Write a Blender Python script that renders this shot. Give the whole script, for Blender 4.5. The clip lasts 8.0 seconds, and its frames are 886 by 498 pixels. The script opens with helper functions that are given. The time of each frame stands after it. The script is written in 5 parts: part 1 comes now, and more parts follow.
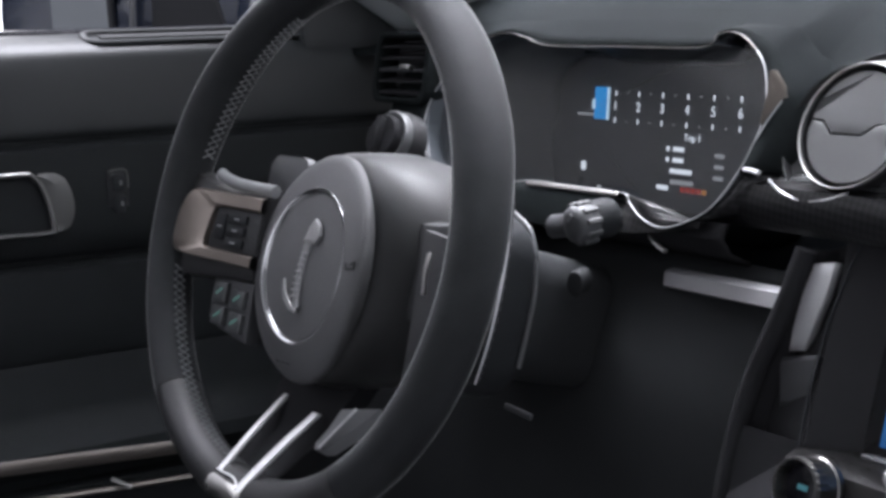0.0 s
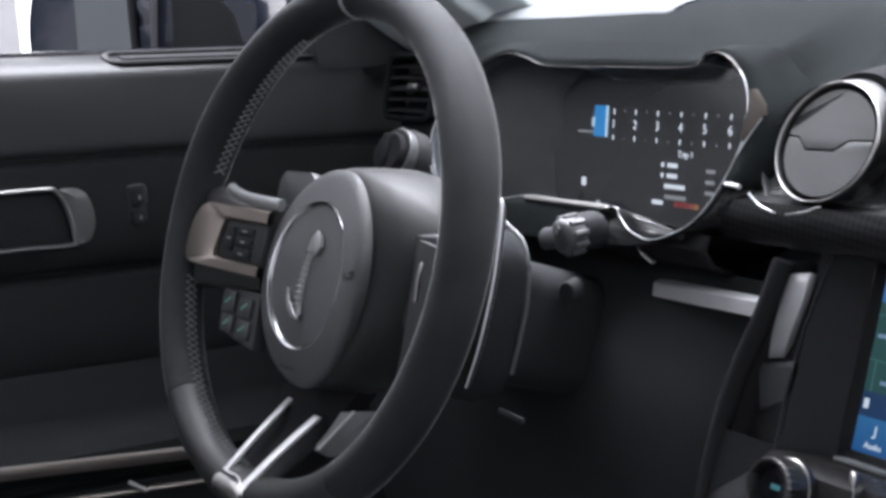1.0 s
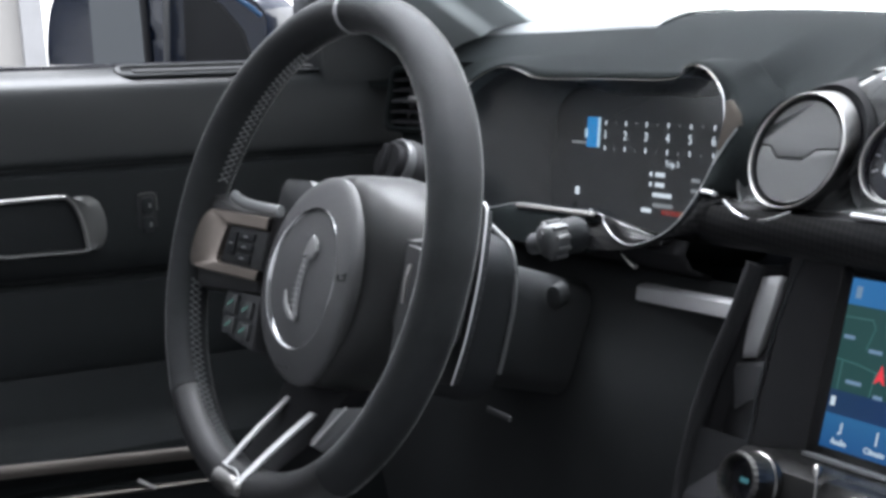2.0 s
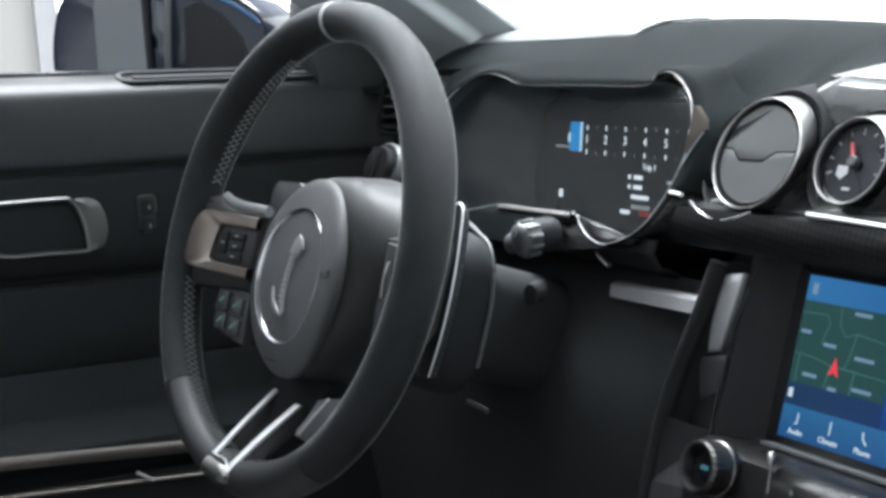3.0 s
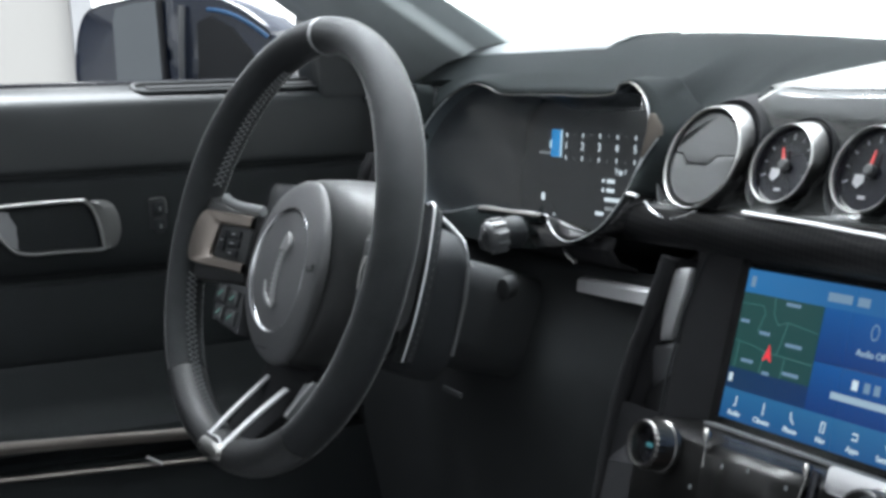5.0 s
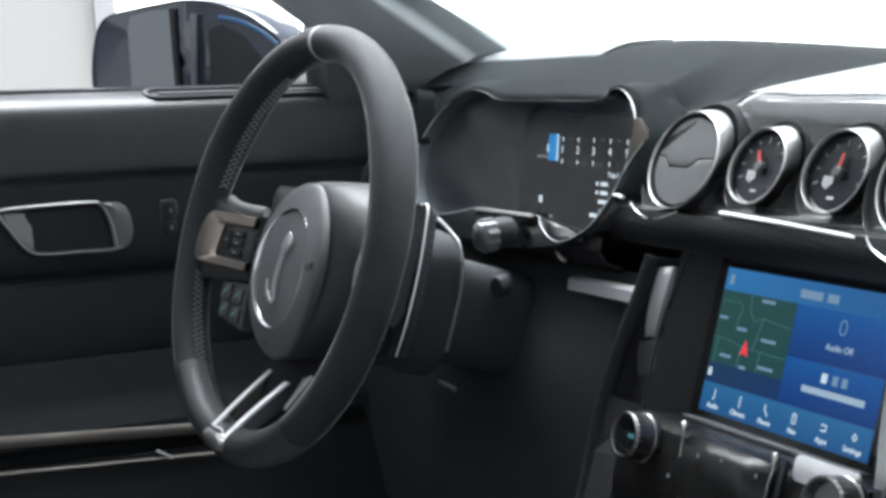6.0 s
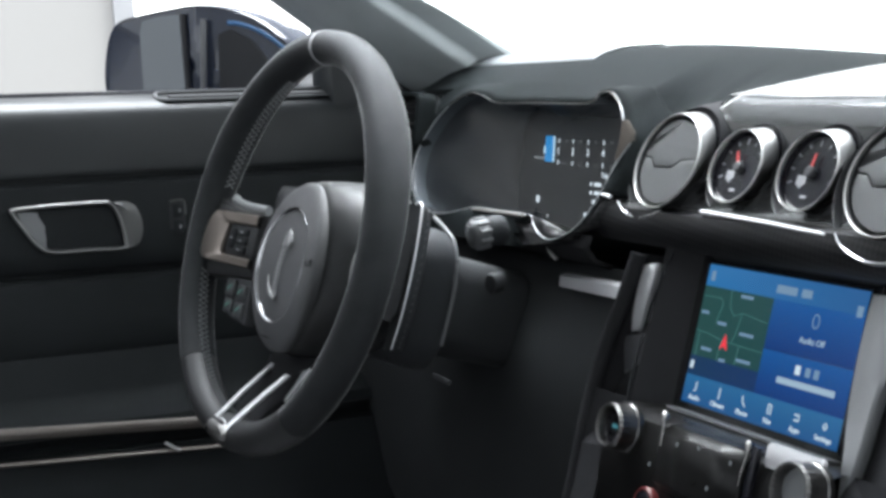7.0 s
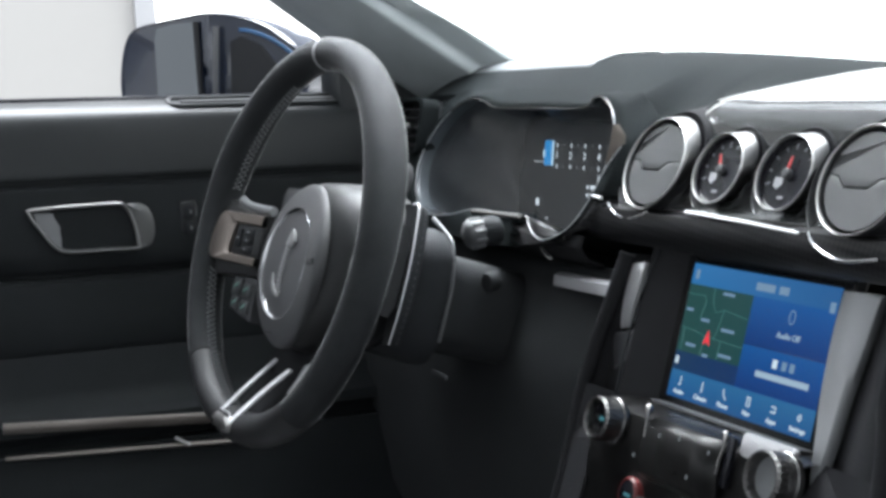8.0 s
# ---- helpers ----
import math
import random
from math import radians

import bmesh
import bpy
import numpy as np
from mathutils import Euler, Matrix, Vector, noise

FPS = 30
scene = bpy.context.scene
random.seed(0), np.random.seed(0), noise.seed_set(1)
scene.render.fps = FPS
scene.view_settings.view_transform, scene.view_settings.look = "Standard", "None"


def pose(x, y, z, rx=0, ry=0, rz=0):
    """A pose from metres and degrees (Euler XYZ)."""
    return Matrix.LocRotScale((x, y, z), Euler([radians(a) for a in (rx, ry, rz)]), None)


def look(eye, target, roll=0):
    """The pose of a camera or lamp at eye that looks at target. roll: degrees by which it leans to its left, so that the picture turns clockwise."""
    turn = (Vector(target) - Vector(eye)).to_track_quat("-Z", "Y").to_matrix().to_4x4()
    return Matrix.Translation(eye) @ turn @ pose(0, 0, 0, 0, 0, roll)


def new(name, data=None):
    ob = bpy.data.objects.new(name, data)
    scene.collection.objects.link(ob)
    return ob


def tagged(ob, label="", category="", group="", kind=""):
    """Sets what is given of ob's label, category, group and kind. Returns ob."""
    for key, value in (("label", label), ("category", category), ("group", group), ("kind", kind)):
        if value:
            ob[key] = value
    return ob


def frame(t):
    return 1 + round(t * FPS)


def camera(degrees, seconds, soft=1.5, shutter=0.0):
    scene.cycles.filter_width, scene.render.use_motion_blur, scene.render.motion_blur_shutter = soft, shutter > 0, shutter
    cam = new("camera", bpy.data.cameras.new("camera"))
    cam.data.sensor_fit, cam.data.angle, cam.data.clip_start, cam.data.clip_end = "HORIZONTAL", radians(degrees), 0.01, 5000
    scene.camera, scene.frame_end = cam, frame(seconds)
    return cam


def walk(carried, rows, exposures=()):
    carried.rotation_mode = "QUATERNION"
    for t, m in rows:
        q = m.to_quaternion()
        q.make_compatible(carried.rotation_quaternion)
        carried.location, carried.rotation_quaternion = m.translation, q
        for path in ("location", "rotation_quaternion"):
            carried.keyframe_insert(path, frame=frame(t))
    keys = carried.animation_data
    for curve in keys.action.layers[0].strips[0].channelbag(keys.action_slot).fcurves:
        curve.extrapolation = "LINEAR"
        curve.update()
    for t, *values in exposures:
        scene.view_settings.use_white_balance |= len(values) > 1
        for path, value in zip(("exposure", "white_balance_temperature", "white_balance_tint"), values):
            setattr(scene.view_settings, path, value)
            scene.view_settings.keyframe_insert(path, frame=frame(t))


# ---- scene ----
cam = camera(35.5, 8.0, soft=3.4)
PATH = [
    (0, (0.784, -0.387, 1.023), (-0.9, 0.627, 0.657), -3.4),
    (0.5, (0.809, -0.387, 1.024), (-0.891, 0.607, 0.673), -3.5),
    (1, (0.833, -0.386, 1.023), (-0.881, 0.588, 0.688), -3.5),
    (1.5, (0.857, -0.386, 1.022), (-0.869, 0.572, 0.701), -3.5),
    (3, (0.931, -0.383, 1.02), (-0.817, 0.542, 0.72), -3.5),
    (3.5, (0.956, -0.383, 1.02), (-0.797, 0.534, 0.724), -3.5),
    (4, (0.98, -0.381, 1.019), (-0.78, 0.523, 0.729), -3.5),
    (4.5, (1.004, -0.381, 1.019), (-0.763, 0.51, 0.733), -3.5),
    (6, (1.076, -0.377, 1.017), (-0.716, 0.469, 0.748), -3.5),
    (6.5, (1.1, -0.376, 1.017), (-0.7, 0.456, 0.751), -3.5),
    (7, (1.121, -0.375, 1.016), (-0.684, 0.445, 0.754), -3.5),
    (7.5, (1.145, -0.375, 1.015), (-0.667, 0.432, 0.759), -3.5),
    (8, (1.168, -0.373, 1.013), (-0.652, 0.419, 0.764), -3.4),
]
walk(cam, [(t, look(eye, target, roll)) for t, eye, target, roll in PATH],
     [(0.0, 0.15, 6500, 15), (1.5, 0.24, 6500, 12), (3.0, 0.32, 6500, 6), (5.0, 0.36, 6500, 5), (8.0, 0.37, 6500, 7)])

# ---- world and light: a bright white showroom all round the car ----
world = bpy.data.worlds.new("showroom_light")
scene.world = world
world.use_nodes = True
wn = world.node_tree.nodes
wn["Background"].inputs[0].default_value = (0.955, 1.0, 1.10, 1)
wn["Background"].inputs[1].default_value = 1.48


# long ceiling light of the showroom, over the driver's side
ceiling = bpy.data.lights.new("ceiling_light", "AREA")
ceiling.shape, ceiling.size, ceiling.size_y, ceiling.energy = "RECTANGLE", 3.2, 0.9, 258
ceiling.color = (0.965, 1.0, 1.08)
lamp = new("ceiling_light", ceiling)
lamp.matrix_world = look((-0.8, 0.75, 3.5), (-0.3, 0.1, 0.9))
tagged(lamp, "long white ceiling light panel", "ceiling light", "", "structure")

# ---- materials ----
def material(name, base, rough=0.5, metal=0.0, grain=900.0, bump=0.15, vary=0.25, blotch=14.0, coat=0.0, sheen=0.0, spec=0.5):
    """A surface with fine grain in relief and slow wear in colour and gloss, at real size."""
    m = bpy.data.materials.new(name)
    m.use_nodes = True
    nt = m.node_tree
    b = nt.nodes["Principled BSDF"]
    b.inputs["Metallic"].default_value = metal
    b.inputs["Coat Weight"].default_value = coat
    b.inputs["Coat Roughness"].default_value = 0.08
    b.inputs["Sheen Weight"].default_value = sheen
    b.inputs["Specular IOR Level"].default_value = spec
    co = nt.nodes.new("ShaderNodeTexCoord")
    slow = nt.nodes.new("ShaderNodeTexNoise")
    slow.inputs["Scale"].default_value = blotch
    slow.inputs["Detail"].default_value = 5
    nt.links.new(co.outputs["Object"], slow.inputs["Vector"])
    mix = nt.nodes.new("ShaderNodeMix")
    mix.data_type = "RGBA"
    lo, hi = 1 - vary, 1 + vary
    mix.inputs["A"].default_value = (base[0] * lo, base[1] * lo, base[2] * lo, 1)
    mix.inputs["B"].default_value = (base[0] * hi, base[1] * hi, base[2] * hi, 1)
    nt.links.new(slow.outputs["Fac"], mix.inputs["Factor"])
    nt.links.new(mix.outputs["Result"], b.inputs["Base Color"])
    ramp = nt.nodes.new("ShaderNodeMapRange")
    ramp.inputs["To Min"].default_value = max(rough - 0.07, 0.02)
    ramp.inputs["To Max"].default_value = min(rough + 0.07, 1)
    nt.links.new(slow.outputs["Fac"], ramp.inputs["Value"])
    nt.links.new(ramp.outputs["Result"], b.inputs["Roughness"])
    if bump:
        fine = nt.nodes.new("ShaderNodeTexNoise")
        fine.inputs["Scale"].default_value = grain
        fine.inputs["Detail"].default_value = 3
        nt.links.new(co.outputs["Object"], fine.inputs["Vector"])
        bp = nt.nodes.new("ShaderNodeBump")
        bp.inputs["Strength"].default_value = bump
        bp.inputs["Distance"].default_value = 0.0006
        nt.links.new(fine.outputs["Fac"], bp.inputs["Height"])
        nt.links.new(bp.outputs["Normal"], b.inputs["Normal"])
    return m


def lit(name, colour, strength):
    """A part of a lit display."""
    m = bpy.data.materials.new(name)
    m.use_nodes = True
    b = m.node_tree.nodes["Principled BSDF"]
    b.inputs["Base Color"].default_value = (0.01, 0.01, 0.01, 1)
    b.inputs["Roughness"].default_value = 0.25
    b.inputs["Specular IOR Level"].default_value = 0.25
    b.inputs["Emission Color"].default_value = (*colour, 1)
    b.inputs["Emission Strength"].default_value = strength
    return m


def carbon():
    """Black woven carbon under clear lacquer."""
    m = material("carbon_weave", (0.02, 0.02, 0.021), 0.4, coat=0.3, bump=0.0, spec=0.25)
    nt = m.node_tree
    b = nt.nodes["Principled BSDF"]
    co = nt.nodes.new("ShaderNodeTexCoord")
    rot = nt.nodes.new("ShaderNodeMapping")
    rot.inputs["Rotation"].default_value = (0, radians(38), 0)
    rot.inputs["Scale"].default_value = (1, 0.02, 1)
    ch = nt.nodes.new("ShaderNodeTexChecker")
    ch.inputs["Scale"].default_value = 300
    ch.inputs["Color1"].default_value = (0.004, 0.004, 0.005, 1)
    ch.inputs["Color2"].default_value = (0.016, 0.016, 0.017, 1)
    nt.links.new(co.outputs["Object"], rot.inputs["Vector"])
    nt.links.new(rot.outputs["Vector"], ch.inputs["Vector"])
    nt.links.new(ch.outputs["Color"], b.inputs["Base Color"])
    return m


def clear_glass(name):
    m = bpy.data.materials.new(name)
    m.use_nodes = True
    b = m.node_tree.nodes["Principled BSDF"]
    b.inputs["Base Color"].default_value = (0.97, 0.985, 0.98, 1)
    b.inputs["Roughness"].default_value = 0.0
    b.inputs["Transmission Weight"].default_value = 1.0
    b.inputs["IOR"].default_value = 1.45
    return m


def cover_sheet(name):
    """A thin clear sheet: see-through, with a weak sharp reflection."""
    m = bpy.data.materials.new(name)
    m.use_nodes = True
    nt = m.node_tree
    gloss = nt.nodes["Principled BSDF"]
    gloss.inputs["Base Color"].default_value = (0.02, 0.02, 0.02, 1)
    gloss.inputs["Specular IOR Level"].default_value = 0.8
    gloss.inputs["Roughness"].default_value = 0.16
    clear = nt.nodes.new("ShaderNodeBsdfTransparent")
    both = nt.nodes.new("ShaderNodeMixShader")
    both.inputs["Fac"].default_value = 0.22
    nt.links.new(clear.outputs["BSDF"], both.inputs[1])
    nt.links.new(gloss.outputs["BSDF"], both.inputs[2])
    nt.links.new(both.outputs["Shader"], nt.nodes["Material Output"].inputs["Surface"])
    return m


def drawn_out(m, scale):
    """Stretches the colour mottling and relief of a surface along its run."""
    nt = m.node_tree
    for n in [n for n in nt.nodes if n.bl_idname == "ShaderNodeTexNoise"]:
        mp = nt.nodes.new("ShaderNodeMapping")
        mp.inputs["Scale"].default_value = scale
        nt.links.new(n.inputs["Vector"].links[0].from_socket, mp.inputs["Vector"])
        nt.links.new(mp.outputs["Vector"], n.inputs["Vector"])
    return m


LENS = cover_sheet("cluster_lens")
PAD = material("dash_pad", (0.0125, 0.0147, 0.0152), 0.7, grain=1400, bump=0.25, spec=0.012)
VINYL = material("door_vinyl", (0.0125, 0.0148, 0.0160), 0.42, grain=1100, bump=0.22, spec=0.45)
PLASTIC = material("black_plastic", (0.045, 0.046, 0.049), 0.48, grain=1600, bump=0.2, spec=0.3)
DEEP = material("deep_black", (0.028, 0.0285, 0.030), 0.6, bump=0.1, spec=0.2)
GLOSS = material("piano_black", (0.014, 0.014, 0.015), 0.22, bump=0.0, coat=0.3)
SUEDE = material("suede", (0.023, 0.0245, 0.0262), 0.72, grain=1200, bump=0.6, sheen=0.55, spec=0.2, vary=0.4, blotch=45)
SUEDE.node_tree.nodes["Principled BSDF"].inputs["Sheen Roughness"].default_value = 0.16
LEATHER = material("smooth_leather", (0.0195, 0.0195, 0.0205), 0.44, grain=1100, bump=0.3, spec=0.5)
BARRELBLACK = material("hub_body_black", (0.017, 0.0175, 0.018), 0.5, grain=1500, bump=0.15, spec=0.3)
HUB = material("hub_vinyl", (0.081, 0.081, 0.084), 0.5, grain=1000, bump=0.45, spec=0.35)
SATIN = material("satin_silver", (0.56, 0.555, 0.54), 0.36, metal=1.0, grain=700, bump=0.05, vary=0.08)
BRONZE = material("warm_satin_metal", (0.31, 0.268, 0.238), 0.4, metal=0.9, grain=700, bump=0.05, vary=0.1)
RAILMETAL = material("dark_bronze", (0.175, 0.158, 0.144), 0.35, metal=0.9, grain=700, bump=0.05, vary=0.15)
CHEEK = material("satin_black_cheek", (0.022, 0.022, 0.0235), 0.5, bump=0.1, spec=0.12)
PANELBLACK = material("switch_panel_black", (0.008, 0.0078, 0.0078), 0.30, grain=800, bump=0.08, spec=0.2, vary=0.4, blotch=60)
SWITCHGREY = material("smoke_switch", (0.055, 0.058, 0.06), 0.4, grain=1200, bump=0.1)
CHROME = material("chrome", (0.66, 0.66, 0.67), 0.2, metal=1.0, bump=0.0, vary=0.04)
EDGELINE = material("silver_edge", (0.42, 0.43, 0.44), 0.3, metal=0.6, bump=0.0, vary=0.1)
GREY = material("grey_plastic", (0.16, 0.165, 0.17), 0.42, grain=1200, bump=0.15)
SILVERPLASTIC = material("silver_paint", (0.46, 0.46, 0.47), 0.38, metal=0.3, grain=1200, bump=0.06, vary=0.08)
WHITEMETAL = material("bright_silver_paint", (0.72, 0.72, 0.73), 0.33, metal=0.35, grain=1500, bump=0.03, vary=0.06)
# strong stretched mottling in the colour imitates streaky reflections in the lacquer
GRAPHITE = drawn_out(material("graphite_lacquer", (0.030, 0.0315, 0.032), 0.17, grain=110, bump=1.0, coat=0.6, vary=0.5, blotch=34), (0.22, 1, 1))
WING = material("tan_metal", (0.095, 0.079, 0.066), 0.5, metal=0.2, grain=700, bump=0.05, vary=0.15, blotch=60)
ROLL = material("soft_black_roll", (0.021, 0.021, 0.0225), 0.7, grain=1200, bump=0.2, spec=0.03)
KNOBLIGHT = material("worn_chrome", (0.34, 0.33, 0.32), 0.28, metal=1.0, grain=700, bump=0.04, vary=0.2)
KNOBMETAL = material("dark_satin_metal", (0.15, 0.147, 0.144), 0.3, metal=1.0, grain=700, bump=0.04, vary=0.2)
FLANK = material("flank_silver", (0.60, 0.60, 0.61), 0.36, metal=0.35, grain=1200, bump=0.05, vary=0.1)
SURROUND = material("handle_surround", (0.13, 0.132, 0.13), 0.36, metal=0.4, grain=900, bump=0.08, vary=0.2)
HANDLEMETAL = material("dull_silver", (0.33, 0.33, 0.325), 0.36, metal=1.0, grain=900, bump=0.04, vary=0.25)
# darker copy of the flank silver, with the lower facet's shade in its colour
FLANK_SHADE = material("shaded_grey_flank", (0.085, 0.085, 0.09), 0.42, metal=0.3, grain=1200, bump=0.05, vary=0.1)
FACET = material("grey_metal_facet", (0.28, 0.285, 0.29), 0.35, metal=0.4, grain=900, bump=0.04, vary=0.15)
BARREL = material("brushed_silver", (0.19, 0.189, 0.187), 0.34, metal=1.0, grain=900, bump=0.02, vary=0.05, blotch=40)
COLLAR = material("charcoal_plastic", (0.075, 0.077, 0.08), 0.45, grain=1200, bump=0.15)
TWIST = material("twist_grip_grey", (0.07, 0.072, 0.075), 0.42, grain=1200, bump=0.15)
PILLAR = material("pillar_trim", (0.42, 0.455, 0.46), 0.38, grain=900, bump=0.15)
FLAP = material("vent_flap", (0.038, 0.040, 0.041), 0.55, grain=1600, bump=0.1, spec=0.6, vary=0.15, blotch=20)
THREAD = material("grey_thread", (0.20, 0.205, 0.21), 0.7, bump=0.0)
COVER = material("cluster_cover", (0.074, 0.082, 0.094), 0.3, bump=0.0, vary=0.15, spec=0.4)
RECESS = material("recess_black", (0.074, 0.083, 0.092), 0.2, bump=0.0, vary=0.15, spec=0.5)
DIAL = material("dial_black", (0.009, 0.009, 0.0125), 0.25, bump=0.0, spec=0.35)
DOORLOW = material("door_lower_vinyl", (0.0140, 0.0160, 0.0172), 0.6, grain=1200, bump=0.25, spec=0.15)
SHOULDER = material("door_shoulder", (0.012, 0.0142, 0.0152), 0.42, grain=1100, bump=0.18, spec=0.5)
KNEE = material("knee_plastic", (0.027, 0.0285, 0.030), 0.65, grain=1600, bump=0.2, spec=0.1)
SHROUD = material("shroud_plastic", (0.022, 0.0235, 0.0255), 0.6, grain=1600, bump=0.2, spec=0.1)
CREST = material("crest_trim_highlight", (0.075, 0.082, 0.085), 0.4, grain=600, bump=0.06, spec=0.35)
TOPGLOSS = material("lacquered_top", (0.035, 0.037, 0.039), 0.22, grain=300, bump=0.03, coat=0.4)
CARBON = carbon()
GLASS = clear_glass("windscreen_glass")
MIRROR = material("mirror_glass", (0.17, 0.18, 0.19), 0.03, metal=1.0, bump=0.0, vary=0.03)
PAINT = material("dark_blue_paint", (0.012, 0.018, 0.035), 0.2, coat=1.0, bump=0.0, vary=0.1)
HEADLINER = material("headliner", (0.12, 0.12, 0.125), 0.9, grain=800, bump=0.3)
ROOFCLOTH = material("roof_cloth", (0.42, 0.425, 0.43), 0.95, grain=800, bump=0.3)
WALL = material("white_wall", (0.43, 0.415, 0.395), 0.7, grain=60, bump=0.1, vary=0.04, blotch=0.6)
PALEWALL = material("pale_grey_wall", (0.62, 0.63, 0.64), 0.7, grain=60, bump=0.1, vary=0.05, blotch=0.6)
SIDEWALL = material("grey_wall", (0.40, 0.405, 0.41), 0.7, grain=60, bump=0.1, vary=0.05, blotch=0.6)
FLOOR = material("polished_floor", (0.2, 0.2, 0.206), 0.35, grain=40, bump=0.05, vary=0.15, blotch=1.2)
CARPET = material("carpet", (0.17, 0.172, 0.176), 0.95, grain=700, bump=0.6)


# ---- building helpers ----
def part(name, bm, mat, parent=None, label="", smooth=True, angle=40):
    """One mesh object from a bmesh, under a thing or a part."""
    me = bpy.data.meshes.new(name)
    bmesh.ops.recalc_face_normals(bm, faces=bm.faces)
    if smooth:
        for f in bm.faces:
            f.smooth = True
        lim = radians(angle)
        for e in bm.edges:
            if len(e.link_faces) == 2 and e.calc_face_angle(0) > lim:
                e.smooth = False
    bm.to_mesh(me)
    bm.free()
    me.materials.append(mat)
    ob = new(name, me)
    if parent:
        ob.parent = parent
    if label:
        tagged(ob, label)
    return ob


def thing(name, label, category, m=None, group="", kind=""):
    ob = new(name)
    ob.empty_display_size = 0.02
    if m is not None:
        ob.matrix_world = m
    return tagged(ob, label, category, group, kind)


def shift(x=0, y=0, z=0):
    return Matrix.Translation((x, y, z))


def box(sx, sy, sz, m=None, bevel=0.0, seg=2):
    bm = bmesh.new()
    bmesh.ops.create_cube(bm, size=1)
    bmesh.ops.scale(bm, vec=(sx, sy, sz), verts=bm.verts)
    if bevel:
        bmesh.ops.bevel(bm, geom=list(bm.edges), offset=bevel, segments=seg, profile=0.5, affect="EDGES")
    if m is not None:
        bmesh.ops.transform(bm, matrix=m, verts=bm.verts)
    return bm


def skin(rings, closed=True, caps=True, m=None):
    """Faces between rows of points; closed: each row is a ring."""
    bm = bmesh.new()
    rows = [[bm.verts.new(p) for p in ring] for ring in rings]
    n = len(rows[0])
    for a, b in zip(rows, rows[1:]):
        for i in range(n if closed else n - 1):
            j = (i + 1) % n
            bm.faces.new((a[i], a[j], b[j], b[i]))
    if closed and caps:
        bm.faces.new(rows[0][::-1])
        bm.faces.new(rows[-1])
    if m is not None:
        bmesh.ops.transform(bm, matrix=m, verts=bm.verts)
    return bm


def lathe(profile, seg=48, m=None, oval=1.0, caps=True):
    """Rings of (radius, height) round the local z axis."""
    rings = [[(r * math.cos(2 * math.pi * i / seg), r * oval * math.sin(2 * math.pi * i / seg), h) for i in range(seg)] for r, h in profile]
    return skin(rings, True, caps, m)


def tube(points, ra, rb=None, seg=12, closed=False, m=None, up=(0, 0, 1), taper=None):
    """A rod along points; ra across, rb along up."""
    rb = rb or ra
    pts = [Vector(p) for p in points]
    n = len(pts)
    rings = []
    for i, p in enumerate(pts):
        a = pts[(i - 1) % n] if closed or i else p
        b = pts[(i + 1) % n] if closed or i < n - 1 else p
        t = (b - a).normalized()
        side = t.cross(Vector(up))
        side = side.normalized() if side.length > 1e-6 else t.orthogonal().normalized()
        top = side.cross(t)
        k = taper(i / max(n - 1, 1)) if taper else 1.0
        rings.append([p + side * (ra * k * math.cos(2 * math.pi * j / seg)) + top * (rb * k * math.sin(2 * math.pi * j / seg)) for j in range(seg)])
    if closed:
        rings.append(rings[0])
        bm = skin(rings, True, False, m)
        bmesh.ops.remove_doubles(bm, verts=bm.verts, dist=1e-7)
        return bm
    return skin(rings, True, True, m)


def prism(poly, depth, m=None, bevel=0.0):
    """A flat outline in local xy with thickness along z."""
    bm = bmesh.new()
    lo = [bm.verts.new((x, y, 0)) for x, y in poly]
    hi = [bm.verts.new((x, y, depth)) for x, y in poly]
    bm.faces.new(lo[::-1])
    top = bm.faces.new(hi)
    n = len(poly)
    for i in range(n):
        bm.faces.new((lo[i], lo[(i + 1) % n], hi[(i + 1) % n], hi[i]))
    if bevel:
        bmesh.ops.bevel(bm, geom=list(top.edges), offset=bevel, segments=2, profile=0.5, affect="EDGES")
    if m is not None:
        bmesh.ops.transform(bm, matrix=m, verts=bm.verts)
    return bm


def smooth_line(points, per=6, closed=False):
    """A soft curve through points."""
    p = [Vector(q) for q in points]
    n = len(p)
    out = []
    for i in range(n if closed else n - 1):
        a, b, c, d = (p[(i + k) % n] if closed else p[min(max(i + k, 0), n - 1)] for k in (-1, 0, 1, 2))
        for s in range(per):
            t = s / per
            out.append(0.5 * ((2 * b) + (c - a) * t + (2 * a - 5 * b + 4 * c - d) * t * t + (3 * b - a - 3 * c + d) * t ** 3))
    if not closed:
        out.append(p[-1])
    return out


def round_rect(w, h, r, seg=5):
    out = []
    for cx, cy, a0 in ((w / 2 - r, h / 2 - r, 0), (-w / 2 + r, h / 2 - r, 90), (-w / 2 + r, -h / 2 + r, 180), (w / 2 - r, -h / 2 + r, 270)):
        for k in range(seg + 1):
            a = radians(a0 + 90 * k / seg)
            out.append((cx + r * math.cos(a), cy + r * math.sin(a)))
    return out


def thick(ob, t, offset=-1):
    mod = ob.modifiers.new("thickness", "SOLIDIFY")
    mod.thickness, mod.offset = t, offset
    return ob


